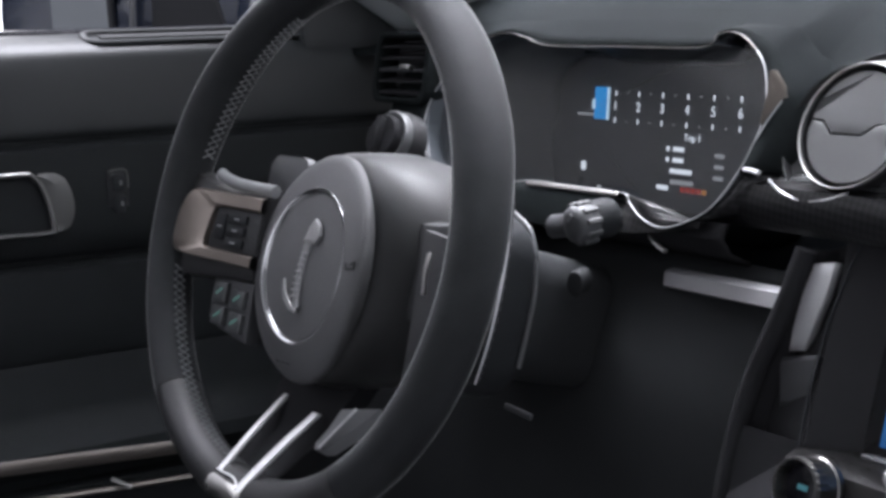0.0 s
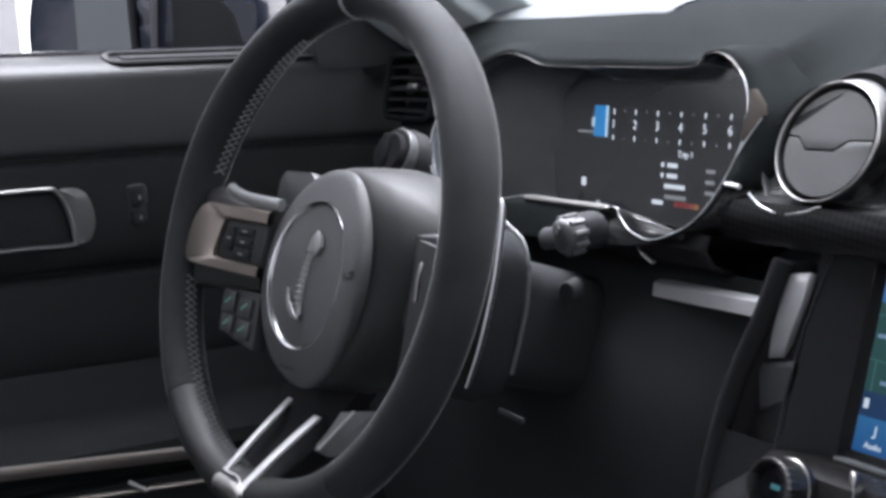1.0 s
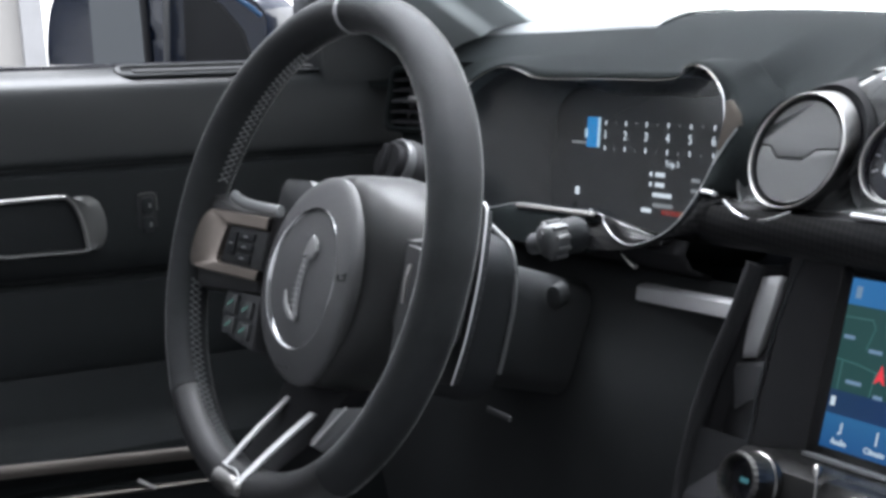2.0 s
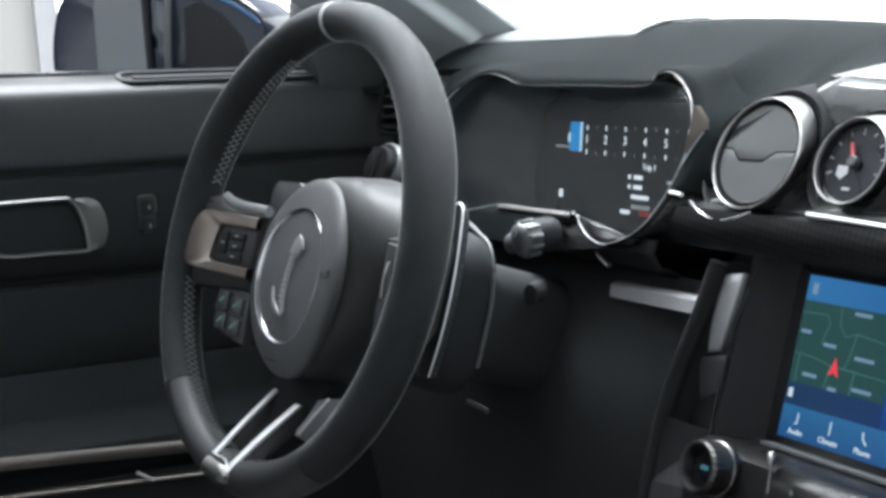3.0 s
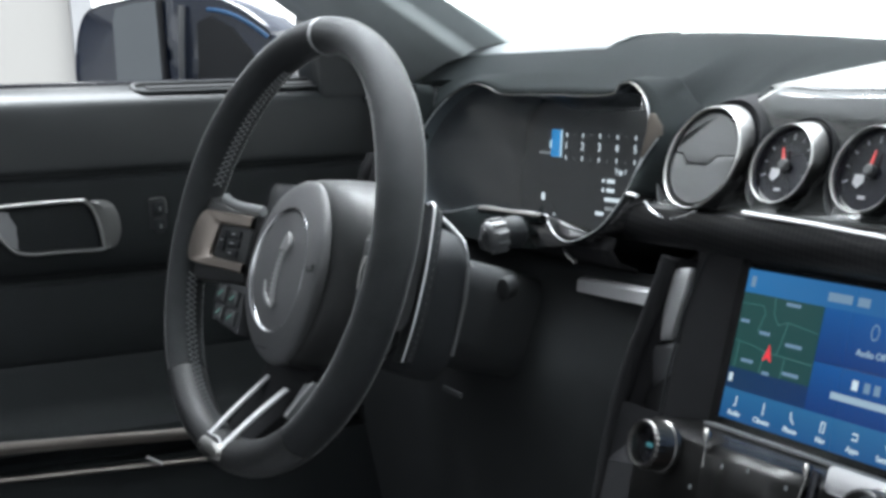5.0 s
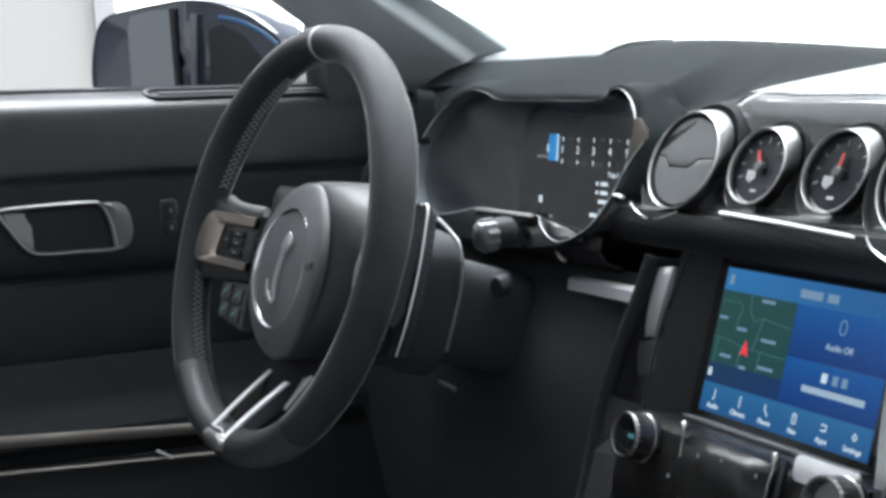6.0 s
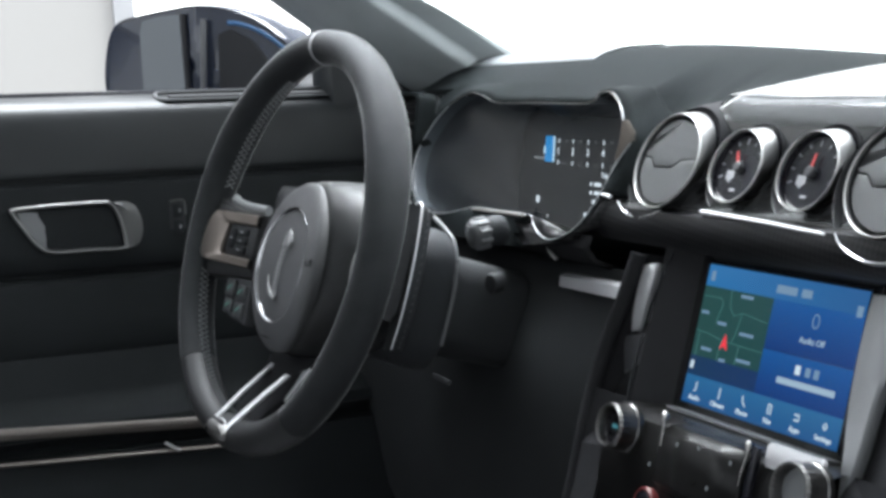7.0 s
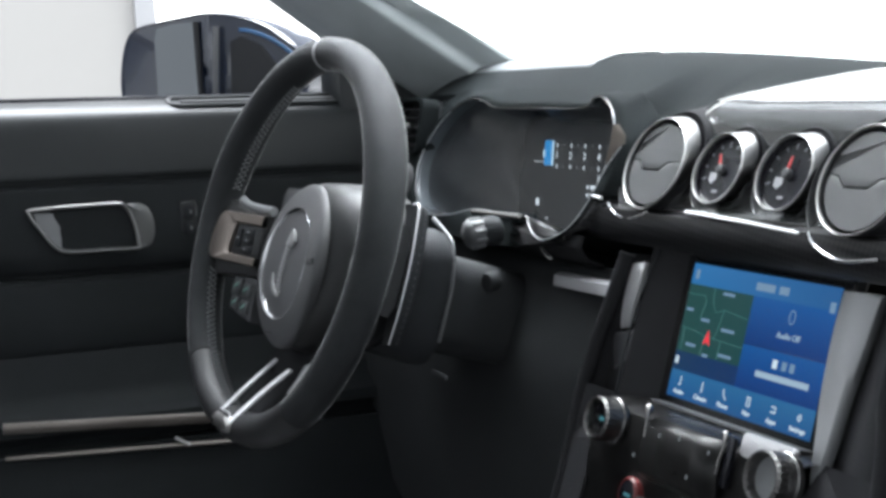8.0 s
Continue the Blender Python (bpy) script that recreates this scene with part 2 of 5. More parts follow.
def words(body, size, m, mat, parent, name="lettering", depth=0.0002, align="CENTER"):
    cu = bpy.data.curves.new(name, "FONT")
    cu.body, cu.size, cu.align_x, cu.align_y, cu.extrude = body, size, align, "CENTER", depth
    tmp = new(name, cu)
    me = bpy.data.meshes.new_from_object(tmp.evaluated_get(bpy.context.evaluated_depsgraph_get()))
    bpy.data.objects.remove(tmp)
    me.transform(m)
    me.materials.clear()
    me.materials.append(mat)
    ob = new(name, me)
    ob.parent = parent
    return ob


def basis(x, y, z, o):
    m = Matrix((x, y, z)).transposed().to_4x4()
    m.translation = o
    return m


def ease(a, b, x):
    t = min(max((x - a) / (b - a), 0), 1)
    return t * t * (3 - 2 * t)

# ---- the setting: showroom, car shell ----
MID = 0.355  # the car's centre line


def slab(name, sx, sy, sz, at, mat, label, cat="structure", bevel=0.0):
    return tagged(part(name, box(sx, sy, sz, shift(*at), bevel), mat), label, cat, "", "structure")


slab("ground", 80, 80, 0.1, (0, 0, -0.05), FLOOR, "pale polished showroom floor", "floor")
slab("wall_west", 0.2, 5.9, 4.2, (-5.1, -2.05, 2.1), WALL, "off-white showroom wall panel", "wall")
slab("trim", 0.14, 0.09, 4.2, (-5.03, 0.945, 2.1), SILVERPLASTIC, "pale grey upright post at the end of the wall panel", "post")
slab("wall_south", 12, 0.2, 4.2, (-3.0, -7.6, 2.1), PALEWALL, "pale grey rear wall of the showroom", "wall")
# bright glazing that the windscreen looks out on
arc = [radians(15 + 172 * k / 40) for k in range(41)]
GLOW = bpy.data.materials.new("glazing_glow")
GLOW.use_nodes = True
GLOW.node_tree.nodes["Principled BSDF"].inputs["Emission Color"].default_value = (0.97, 0.98, 1.0, 1)
GLOW.node_tree.nodes["Principled BSDF"].inputs["Emission Strength"].default_value = 3.0
tagged(part("backdrop", skin([[(10 * math.cos(a), 10 * math.sin(a), z) for a in arc] for z in (0.0, 2.0, 4.0, 6.5)], False), GLOW), "bright white glazed showroom front", "backdrop", "", "structure")
slab("wall_east", 0.2, 16, 4.2, (4.6, 0.0, 2.1), SIDEWALL, "pale grey side wall of the showroom", "wall")
slab("sill_panel", 0.10, 1.9, 0.22, (1.165, -0.05, 0.31), PLASTIC, "dark door sill under the open passenger door", "door sill")

car_floor = slab("floor", 1.5, 1.75, 0.04, (MID, -0.02, 0.22), CARPET, "black carpeted car floor", "floor")
slab("bulkhead", 1.5, 0.04, 0.62, (MID, 0.86, 0.55), CARPET, "black carpeted front bulkhead", "bulkhead")
# unseen wall, added low so rear light still fills the cabin
slab("seat_wall", 1.5, 0.05, 0.56, (MID, -0.85, 0.50), CARPET, "unseen low wall behind the front seats, added to shape rear light", "bulkhead")


HEADER = [(MID + 0.55 * (j / 12 * 2 - 1), -0.075 - 0.09 * (j / 12 * 2 - 1) ** 2, 1.262 - 0.03 * (j / 12 * 2 - 1) ** 2) for j in range(13)]
tagged(part("header_rail", tube(HEADER, 0.035, 0.018, 12), HEADLINER), "grey trimmed rail along the windscreen's top", "header rail", "", "structure")

# unseen part roof, added to hold back light from above and behind
slab("ceiling", 1.10, 0.80, 0.03, (MID, -0.52, 1.275), ROOFCLOTH, "unseen partial roof in grey cloth, added to shape the light", "headliner", 0.01)


def lerp(a, b, s):
    return Vector(a) * (1 - s) + Vector(b) * s


# windscreen
def screen_panel():
    rows = []
    for i in range(9):
        v = i / 8
        row = []
        for j in range(15):
            s = j / 14 * 2 - 1
            low = Vector((MID + 0.66 * s, 0.82 - 0.46 * abs(s) ** 2.4, 0.965 + 0.045 * abs(s) ** 2))
            high = Vector((MID + 0.54 * s, -0.06 - 0.09 * abs(s) ** 2, 1.255 - 0.03 * s * s))
            p = low.lerp(high, v)
            p.z += 0.03 * math.sin(math.pi * v)
            row.append(p)
        rows.append(row)
    return skin(rows, False)


windscreen = tagged(part("window_1", screen_panel(), GLASS), "clear raked windscreen glass", "windscreen", "", "structure")
thick(windscreen, 0.005)
windscreen.visible_shadow = False

# driver side roof pillar
def pillar(side):
    """A broad trim panel that rises rearwards from the dash corner."""
    rows = []
    for i in range(15):
        k = -0.05 + 0.62 * i / 14
        r = Vector((-0.262 + 0.10 * k, 0.342 - 0.88 * k, 1.028 + 0.55 * k))
        l = Vector((-0.43 + 0.11 * k, 0.268 - 0.86 * k, 0.997 + 0.62 * k))
        row = []
        for j in range(65):
            s = j / 64
            p = r.lerp(l, s)
            bulge = 0.016 * math.sin(math.pi * min(s / 0.9, 1)) + 0.016 * ease(0.17, 0.25, s) - 0.016 * ease(0.75, 1.0, s)
            p += Vector((0.55, -0.62, -0.25)) * bulge
            if side > 0:
                p.x = 2 * MID - p.x
            row.append(p)
        rows.append(row)
    return skin(rows, False)


for side, nm in ((-1, "pillar_1"), (1, "pillar_2")):
    thick(tagged(part(nm, pillar(side), PILLAR), "dark grey moulded windscreen pillar trim", "pillar", "", "structure"), 0.02, 1)

slab("sail_panel", 0.070, 0.160, 0.16, (-0.4270, 0.2640, 0.990), VINYL, "dark triangular panel at the window's front corner", "trim", 0.006)

# ---- dashboard ----
dash = thing("dashboard", "dark grey soft-touch car dashboard with hooded instruments and silver accents", "dashboard", kind="")


def CREASE(y):
    """Where the brow's flank meets the flat top."""
    return 0.262 + min(y - 0.25, 0.12) * 0.74


def top_height(x, y):
    """Height of the dash's upper pad: a driver's brow, and a lower flat top beyond it."""
    flat = 0.975 + 0.15 * min(max(y - 0.25, 0), 0.11) - 0.10 * max(y - 0.40, 0) ** 1.3
    crease = CREASE(y) - 0.02
    fall = 1 - min(max((x - crease + 0.33) / 0.38, 0), 1) ** 1.5
    ridge = 0.981 + 0.042 * math.sin(min(max(y - 0.245, 0) / 0.115, 1) * math.pi / 2) - 0.22 * max(y - 0.385, 0) ** 1.25
    left = 1 - ease(0.30, 0.39, -x)
    ridge = ridge - 0.06 * (1 - left)
    return flat * (1 - fall) + max(ridge, flat) * fall if x < crease + 0.05 else flat


def pad_front(x):
    """Where the pad's front edge runs."""
    return 0.2620 + 0.0045 * ease(0.238, 0.262, x) - 0.03 * ease(0.26, 0.40, -x)


def fascia_edge(x):
    """Height of the line where pad and centre fascia meet; it falls off towards the driver."""
    return max(min(top_height(x, 0.268), 0.977 + 0.36 * (x - 0.257)), 0.947)


def pad_edge(x):
    """The pad's front edge where it rolls down beside the cluster's hood."""
    return pad_front(x) - 0.010 * ease(0.150, 0.190, x) * (1 - ease(0.215, 0.235, x))


def pad_fall(x):
    """How far the pad's front edge falls towards the fascia's line."""
    return ease(0.145, 0.190, x) * max(top_height(x, pad_edge(x)) - fascia_edge(x) - 0.0012, 0)


def dash_top():
    xs = [-0.40 + 0.0155 * j for j in range(35)] + [0.1425 + 0.0018 * j for j in range(84)] + [0.2950 + 0.8050 * j / 50 for j in range(51)]
    fronts = {x: pad_edge(x) for x in xs}
    fall = {x: pad_fall(x) for x in xs}
    skirt = {x: ease(0.152, 0.190, x) * (1 - ease(0.205, 0.240, x)) for x in xs}
    rows = []
    for out, drop in ((0.016, 0.050), (0.014, 0.026), (0.007, 0.010)):
        rows.append([(x, fronts[x] + 0.001 - out * skirt[x], top_height(x, fronts[x]) - fall[x] - 0.006 * (1 - skirt[x]) - drop * skirt[x]) for x in xs])
    for i in range(57):
        s = i / 56
        row = []
        for x in xs:
            back = 0.84 - 0.50 * (abs(x - MID) / 0.75) ** 2.4
            y = fronts[x] + (back - fronts[x]) * s ** 1.9
            row.append((x, y, top_height(x, y) - fall[x] * (1 - min((y - fronts[x]) / 0.085, 1)) ** 2))
        rows.append(row)
    return skin(rows, False)


part("inner_body", box(1.44, 0.02, 0.27, shift(MID, 0.335, 0.715)), DEEP, dash)
pad = part("upper_pad", dash_top(), PAD, dash)
thick(pad, 0.001, -1)

# hood of the instrument cluster: outline on a plane that leans with its foot to the driver
LEAN = 0.52


def on_bezel(x, z, deep=0.0):
    return Vector((x, 0.241 - LEAN * (0.978 - z) + deep, z - deep * 0.12))


OUTLINE = [(-0.083, 0.9772), (0.0, 0.9768), (0.088, 0.9766), (0.100, 0.9846), (0.115, 0.9858), (0.133, 0.979), (0.1515, 0.9655), (0.1645, 0.942),
           (0.165, 0.921), (0.1585, 0.899), (0.144, 0.8788), (0.114, 0.8666), (0.090, 0.8692), (0.072, 0.8775), (0.060, 0.8832),
           (0.0, 0.8828), (-0.047, 0.8823), (-0.104, 0.8731), (-0.150, 0.872), (-0.187, 0.882), (-0.213, 0.902), (-0.2245, 0.926), (-0.218, 0.949), (-0.2015, 0.9677),
           (-0.177, 0.981), (-0.15, 0.987), (-0.12, 0.9838)]
rim2d = [(p.x, p.y) for p in smooth_line([(x, z, 0) for x, z in OUTLINE], 5, True)]
mid_x, mid_z = -0.03, 0.93

cluster = thing("instrument_cluster", "wide digital instrument cluster in a hooded recess with thin chrome outline", "instrument cluster")
# recess wall and its chrome lip
DISPLAY_Y = 0.3095


def recess_ring(g, s):
    """A ring s of the way from the chrome outline to the display."""
    ring = []
    for x, z in rim2d:
        a = on_bezel(x, z)
        zz = mid_z + (z - mid_z) * g - 0.004 - 0.05 * ease(-0.93, -0.882, -z)
        ring.append(a.lerp(Vector((mid_x + (x - mid_x) * g, DISPLAY_Y + 0.12 * (0.924 - zz), zz)), s))
    return ring


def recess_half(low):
    """The recess wall, or the floor below the display, split off to be darkened."""
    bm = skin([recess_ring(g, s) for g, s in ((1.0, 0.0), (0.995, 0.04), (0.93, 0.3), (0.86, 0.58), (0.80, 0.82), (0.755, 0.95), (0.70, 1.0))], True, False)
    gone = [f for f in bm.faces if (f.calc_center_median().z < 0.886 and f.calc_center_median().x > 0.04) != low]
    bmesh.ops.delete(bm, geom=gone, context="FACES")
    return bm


thick(part("recess", recess_half(False), RECESS, cluster), 0.0004, 1)
# floor takes the darker pad colour in place of shade
thick(part("recess_floor", recess_half(True), PAD, cluster, "floor of the recess, darkened in colour as shade"), 0.0004, 1)
foot = min(range(len(rim2d)), key=lambda k: rim2d[k][1])
turn = rim2d[foot:] + rim2d[:foot]
brow = [k for k, (x, z) in enumerate(turn) if z > 0.9735]
part("chrome_outline", tube([on_bezel(*p, -0.0006) for p in turn[brow[-1]:] + turn[:brow[0] + 1]], 0.0005, 0.0005, 8, False, None, (0, 1, 0)), EDGELINE, cluster, "thin bright chrome outline")
part("chrome_outline", tube([on_bezel(*p, -0.0006) for p in turn[brow[0]:brow[-1] + 1]], 0.0003, 0.0003, 8, False, None, (0, 1, 0)), RAILMETAL, cluster, "fine dull outline along the brow")

# fascia round the recess
def fascia_ring():
    outer = []
    for x, z in rim2d:
        a = math.atan2((z - mid_z) * 2.2, x - mid_x)
        w = 0.222 if x > mid_x else 0.26
        ex, ez = mid_x + w * math.copysign(abs(math.cos(a)) ** 0.7, math.cos(a)), mid_z + 0.074 * math.copysign(abs(math.sin(a)) ** 0.7, math.sin(a))
        outer.append((ex, max(min(ez, 0.9872), 0.845)))
    rings = [[on_bezel(x, z, 0.0012) for x, z in rim2d]]
    for s in (0.35, 0.7, 1.0):
        ring = []
        for (x, z), (a, b) in zip(rim2d, outer):
            p = on_bezel(x + (a - x) * s, z + (b - z) * s, 0.0012 + (0.030 if x > 0.1 else 0.003) * s * s)
            # along the top the ring runs out flush into the pad
            xo = x + 0.03 * (x - mid_x)
            q = on_bezel(x, z, 0.0012).lerp(Vector((xo, pad_edge(xo) + 0.003, top_height(xo, pad_edge(xo) + 0.003) - 0.93 * pad_fall(xo) + 0.0008)), s)
            ring.append(p.lerp(q, ease(0.945, 0.968, z)))
        rings.append(ring)
    rings.append([p + Vector((0, 0.004 if p.z > 0.97 else 0.03, -0.004 if p.z > 0.97 else 0)) for p in rings[-1]])
    return skin(rings, True, False)


def fascia_half(low):
    """The ring's carbon part below and beside the round end, or the padded rest."""
    bm = fascia_ring()
    gone = [f for f in bm.faces if (f.calc_center_median().z < 0.902 and f.calc_center_median().x > 0.055) != low]
    bmesh.ops.delete(bm, geom=gone, context="FACES")
    return bm


thick(part("cluster_fascia", fascia_half(False), PAD, dash), 0.002, 1)
thick(part("carbon_corner", fascia_half(True), CARBON, dash, "woven carbon corner under lacquer"), 0.002, 1)

# display plane of the cluster
DX, DY, DZ = Vector((1, -0.0, 0)), Vector((0, 0.12, 0.9928)).normalized(), Vector((0, -0.9928, 0.12)).normalized()
show_m = basis(DX, DY, DZ, Vector((0, 0.3105, 0.924)))
part("display", prism([(x * 0.97, y) for x, y in [(-0.25, -0.110), (0.19, -0.110), (0.19, 0.066), (-0.25, 0.066)]], 0.004, show_m @ shift(0, 0, -0.004)), COVER, cluster, "dark glossy display")
lens = part("cover_lens", skin([[on_bezel(mid_x + (x - mid_x) * g, mid_z + (z - mid_z) * g, 0.012) for x, z in rim2d] for g in (0.972, 0.5, 0.02)], True, True), LENS, cluster, "clear cover lens")
lens.visible_shadow = False
L_WHITE, L_DIM = lit("display_white", (0.75, 0.85, 0.95), 1.0), lit("display_dim", (0.45, 0.5, 0.55), 0.5)
L_BLUE, L_CYAN = lit("display_blue", (0.02, 0.26, 0.66), 0.95), lit("display_pale_blue", (0.55, 0.8, 1.0), 0.9)
L_RED, L_AMBER = lit("display_red", (0.62, 0.08, 0.07), 0.4), lit("display_amber", (0.7, 0.34, 0.1), 0.4)


def bar(name, x, y, w, h, mat, parent, m, lift=0.0006):
    return part(name, box(w, h, 0.0004, m @ shift(x, y, lift)), mat, parent, "", False)


def rev_x(k):
    return -0.0925 + 0.0285 * (k - 1)


bar("tach_fill", -0.1115, 0.002, 0.016, 0.026, L_BLUE, cluster, show_m)
bar("tach_edge", -0.1020, 0.002, 0.003, 0.026, L_CYAN, cluster, show_m)
bar("tach_tab", -0.1205, 0.001, 0.004, 0.008, L_CYAN, cluster, show_m)
bar("caption", -0.131, -0.0075, 0.022, 0.002, L_DIM, cluster, show_m)
for k in range(1, 7):
    words(str(k), 0.0105, show_m @ shift(rev_x(k), 0.0, 0.0008), L_WHITE, cluster)
    for yy in (0.0105, -0.0110):
        bar("tick", rev_x(k), yy, 0.0014, 0.0042, L_WHITE, cluster, show_m)
        bar("tick", rev_x(k) + 0.0142, yy * 1.05, 0.0012, 0.0016, L_DIM, cluster, show_m)
words("Trip 1", 0.0075, show_m @ shift(0.001, -0.0205, 0.0008), L_WHITE, cluster)
for k, (w, x) in enumerate(((0.012, -0.012), (0.012, -0.012), (0.022, -0.007), (0.024, -0.006))):
    bar("readout", x - 0.002, -0.0295 - 0.0083 * k, w, 0.0036, L_WHITE if k < 3 else L_DIM, cluster, show_m)
    bar("readout", x - 0.014, -0.0295 - 0.0083 * k, 0.003, 0.0036, L_WHITE if k < 3 else L_DIM, cluster, show_m)
    if k < 3:
        bar("readout", 0.031, -0.0315 - 0.0083 * k, 0.010, 0.003, L_DIM, cluster, show_m)
for k in range(5):
    bar("gear_mark", -0.007 + 0.006 * k, -0.0595, 0.0045, 0.004, L_AMBER if k == 4 else L_RED, cluster, show_m)
bar("readout", -0.030, -0.0595, 0.013, 0.0035, L_WHITE, cluster, show_m)
bar("warning_icon", -0.130, -0.050, 0.006, 0.007, L_WHITE, cluster, show_m)
bar("warning_icon", -0.108, -0.066, 0.005, 0.003, L_DIM, cluster, show_m)

# tan wing between cluster and vent
part("corner_wing", skin([[(0.1655, 0.2245, 0.9635), (0.1675, 0.2200, 0.9500), (0.1660, 0.2150, 0.9330)],
                          [(0.1665, 0.2260, 0.9640), (0.1750, 0.2300, 0.9475), (0.1670, 0.2160, 0.9315)],
                          [(0.1665, 0.2300, 0.9635), (0.1745, 0.2350, 0.9470), (0.1670, 0.2210, 0.9305)]], False), WING, dash, "bronze triangular corner wing", True, 60)
part("wing_edge", tube(smooth_line([(0.1735, 0.2265, 0.9455), (0.1690, 0.2165, 0.9320), (0.1640, 0.2095, 0.9180)], 5), 0.0006, 0.0006, 8), EDGELINE, dash, "thin bright edge of the wing")
# bright bar under the cluster, curl and lower accent
part("cluster_foot_bar", tube([(-0.047, 0.1905, 0.8805), (0.0, 0.1905, 0.8812), (0.060, 0.1905, 0.8818)], 0.003, 0.0022, 10, False), KNOBLIGHT, dash, "satin silver bar")
part("curl_trim", tube(smooth_line([(0.078, 0.197, 0.862), (0.086, 0.196, 0.853), (0.100, 0.194, 0.848)], 5), 0.0022, 0.0016, 8), SATIN, dash)

acc = [(0.086, 0.2045), (0.125, 0.2005), (0.165, 0.1965), (0.204, 0.1925)]
rings = []
for x, y in acc:
    zc = 0.826 + (x - 0.086) * 0.045
    rings.append([(x, y + b, zc + a) for a, b in ((0.006, 0.003), (0.0045, 0.0), (-0.0045, -0.0015), (-0.006, 0.001), (-0.006, 0.010), (0.006, 0.010))])
part("lower_accent", skin(rings), SILVERPLASTIC, dash, "brushed silver accent strip")


# carbon fascia that carries vents and gauges
def fascia_profile(x):
    """Section of the centre fascia, top to bottom."""
    h = fascia_edge(x)
    return [(0.2690, h + 0.0008), (0.2620, h - 0.0002), (0.2560, h - 0.0055), (0.2505, 0.957 + (h - 0.9775) * 0.6), (0.2430, 0.932), (0.2350, 0.912), (0.2240, 0.904), (0.2130, 0.899)]


def under_profile(x):
    """Section below the chrome line."""
    return [(0.2130, 0.899), (0.2060, 0.8965), (0.2030, 0.888), (0.2035, 0.876), (0.2090, 0.869), (0.2300, 0.866)]


for nm, prof, mt, lb, x0, x1 in (("centre_fascia", fascia_profile, GRAPHITE, "graphite lacquered fascia", 0.150, 0.55), ("carbon_lip", under_profile, CARBON, "woven carbon lower lip", 0.150, 0.55),
                                 ("passenger_fascia", fascia_profile, GRAPHITE, "", 0.552, 1.08), ("passenger_lip", under_profile, CARBON, "", 0.552, 1.08)):
    rows = []
    for j in range(49):
        x = x0 + (x1 - x0) * j / 48
        rows.append([(x, y, z) for y, z in prof(x)])
    thick(part(nm, skin(rows, False), mt, dash, lb), 0.003, -1)
rows = []
for i in range(15):
    y = 0.2640 + 0.29 * (i / 14) ** 1.3
    x0 = CREASE(y) - 0.016
    rows.append([(x0 + (1.08 - x0) * (j / 40), y, top_height(x0 + (1.08 - x0) * (j / 40), y) + 0.0015) for j in range(41)])
thick(part("fascia_top", skin(rows, False), TOPGLOSS, dash, "smooth lacquered top surface"), 0.002, -1)
# crest strip, paler than the pad so its colour carries the window's highlight
rows = [[(-0.30 + 0.285 * j / 30, y, top_height(-0.30 + 0.285 * j / 30, y) + 0.0022 * ease(0.308, 0.318, y) - 0.0002) for j in range(31)] for y in (0.308, 0.313, 0.319, 0.326, 0.334, 0.342, 0.350, 0.358, 0.366, 0.376, 0.390)]
thick(part("screen_edge_trim", skin(rows, False), CREST, dash, "smooth trim along the windscreen edge, paled for its highlight"), 0.0015, -1)
# the same sweep under the cluster and to the passenger side
rows = []
for j in range(40):
    x = -0.36 + 0.515 * j / 39
    rows.append([(x, y, z) for y, z in ((0.1960, 0.872), (0.1915, 0.862), (0.198, 0.850), (0.215, 0.842))])
thick(part("lower_lip", skin(rows, False), ROLL, dash), 0.003, -1)
# knee panel and under-dash
rows = []
for j in range(30):
    x = -0.37 + 0.560 * j / 29
    swell = lambda z: 0.014 * (1 - ease(0.06, 0.185, x)) * ease(0.16, 0.28, x + 0.37) * (1 - ease(0.735, 0.843, z)) * ease(0.48, 0.66, z)
    rows.append([(x, y - swell(z), z) for y, z in ((0.216, 0.843), (0.213, 0.832), (0.206, 0.815), (0.200, 0.795), (0.194, 0.775), (0.190, 0.76), (0.187, 0.73), (0.184, 0.70), (0.186, 0.62), (0.196, 0.54), (0.225, 0.47), (0.32, 0.41), (0.7, 0.36))])
thick(part("knee_panel", skin(rows, False), KNEE, dash), 0.004, -1)
rows = []
for j in range(20):
    x = 0.50 + 0.58 * j / 19
    rows.append([(x, y, z) for y, z in ((0.225, 0.845), (0.25, 0.80), (0.25, 0.66), (0.32, 0.55), (0.7, 0.45))])
thick(part("glovebox_panel", skin(rows, False), PLASTIC, dash), 0.004, -1)
# chrome line under the pods
for line in ([(0.1640, 0.2035, 0.9055), (0.1700, 0.2035, 0.9053), (0.1770, 0.2030, 0.9045)],
             [(0.1810, 0.2070, 0.9000), (0.1900, 0.2060, 0.8945), (0.2020, 0.2050, 0.8910), (0.2130, 0.2050, 0.8900), (0.2270, 0.2050, 0.8920), (0.2430, 0.2075, 0.8975)],
             [(0.294, 0.2075, 0.9005), (0.36, 0.2070, 0.8985), (0.429, 0.2070, 0.8952)], [(0.440, 0.2045, 0.897), (0.446, 0.203, 0.890), (0.462, 0.201, 0.884), (0.480, 0.2, 0.882), (0.51, 0.2015, 0.886)]):
    part("chrome_line", tube(smooth_line(line, 5), 0.0019 if len(line) == 3 else 0.0012, 0.0014, 8), WHITEMETAL if len(line) == 3 else CHROME, dash, "thin bright chrome line")

# ---- round vents and gauges ----
GN = Vector((0.025, -1, 0.465)).normalized()


def pod_frame(x, y, z, yaw=0.0):
    n = Matrix.Rotation(radians(yaw), 3, "Z") @ GN
    r = Vector((0, 0, 1)).cross(n).normalized()
    return basis(r, n.cross(r), n, Vector((x, y, z)))


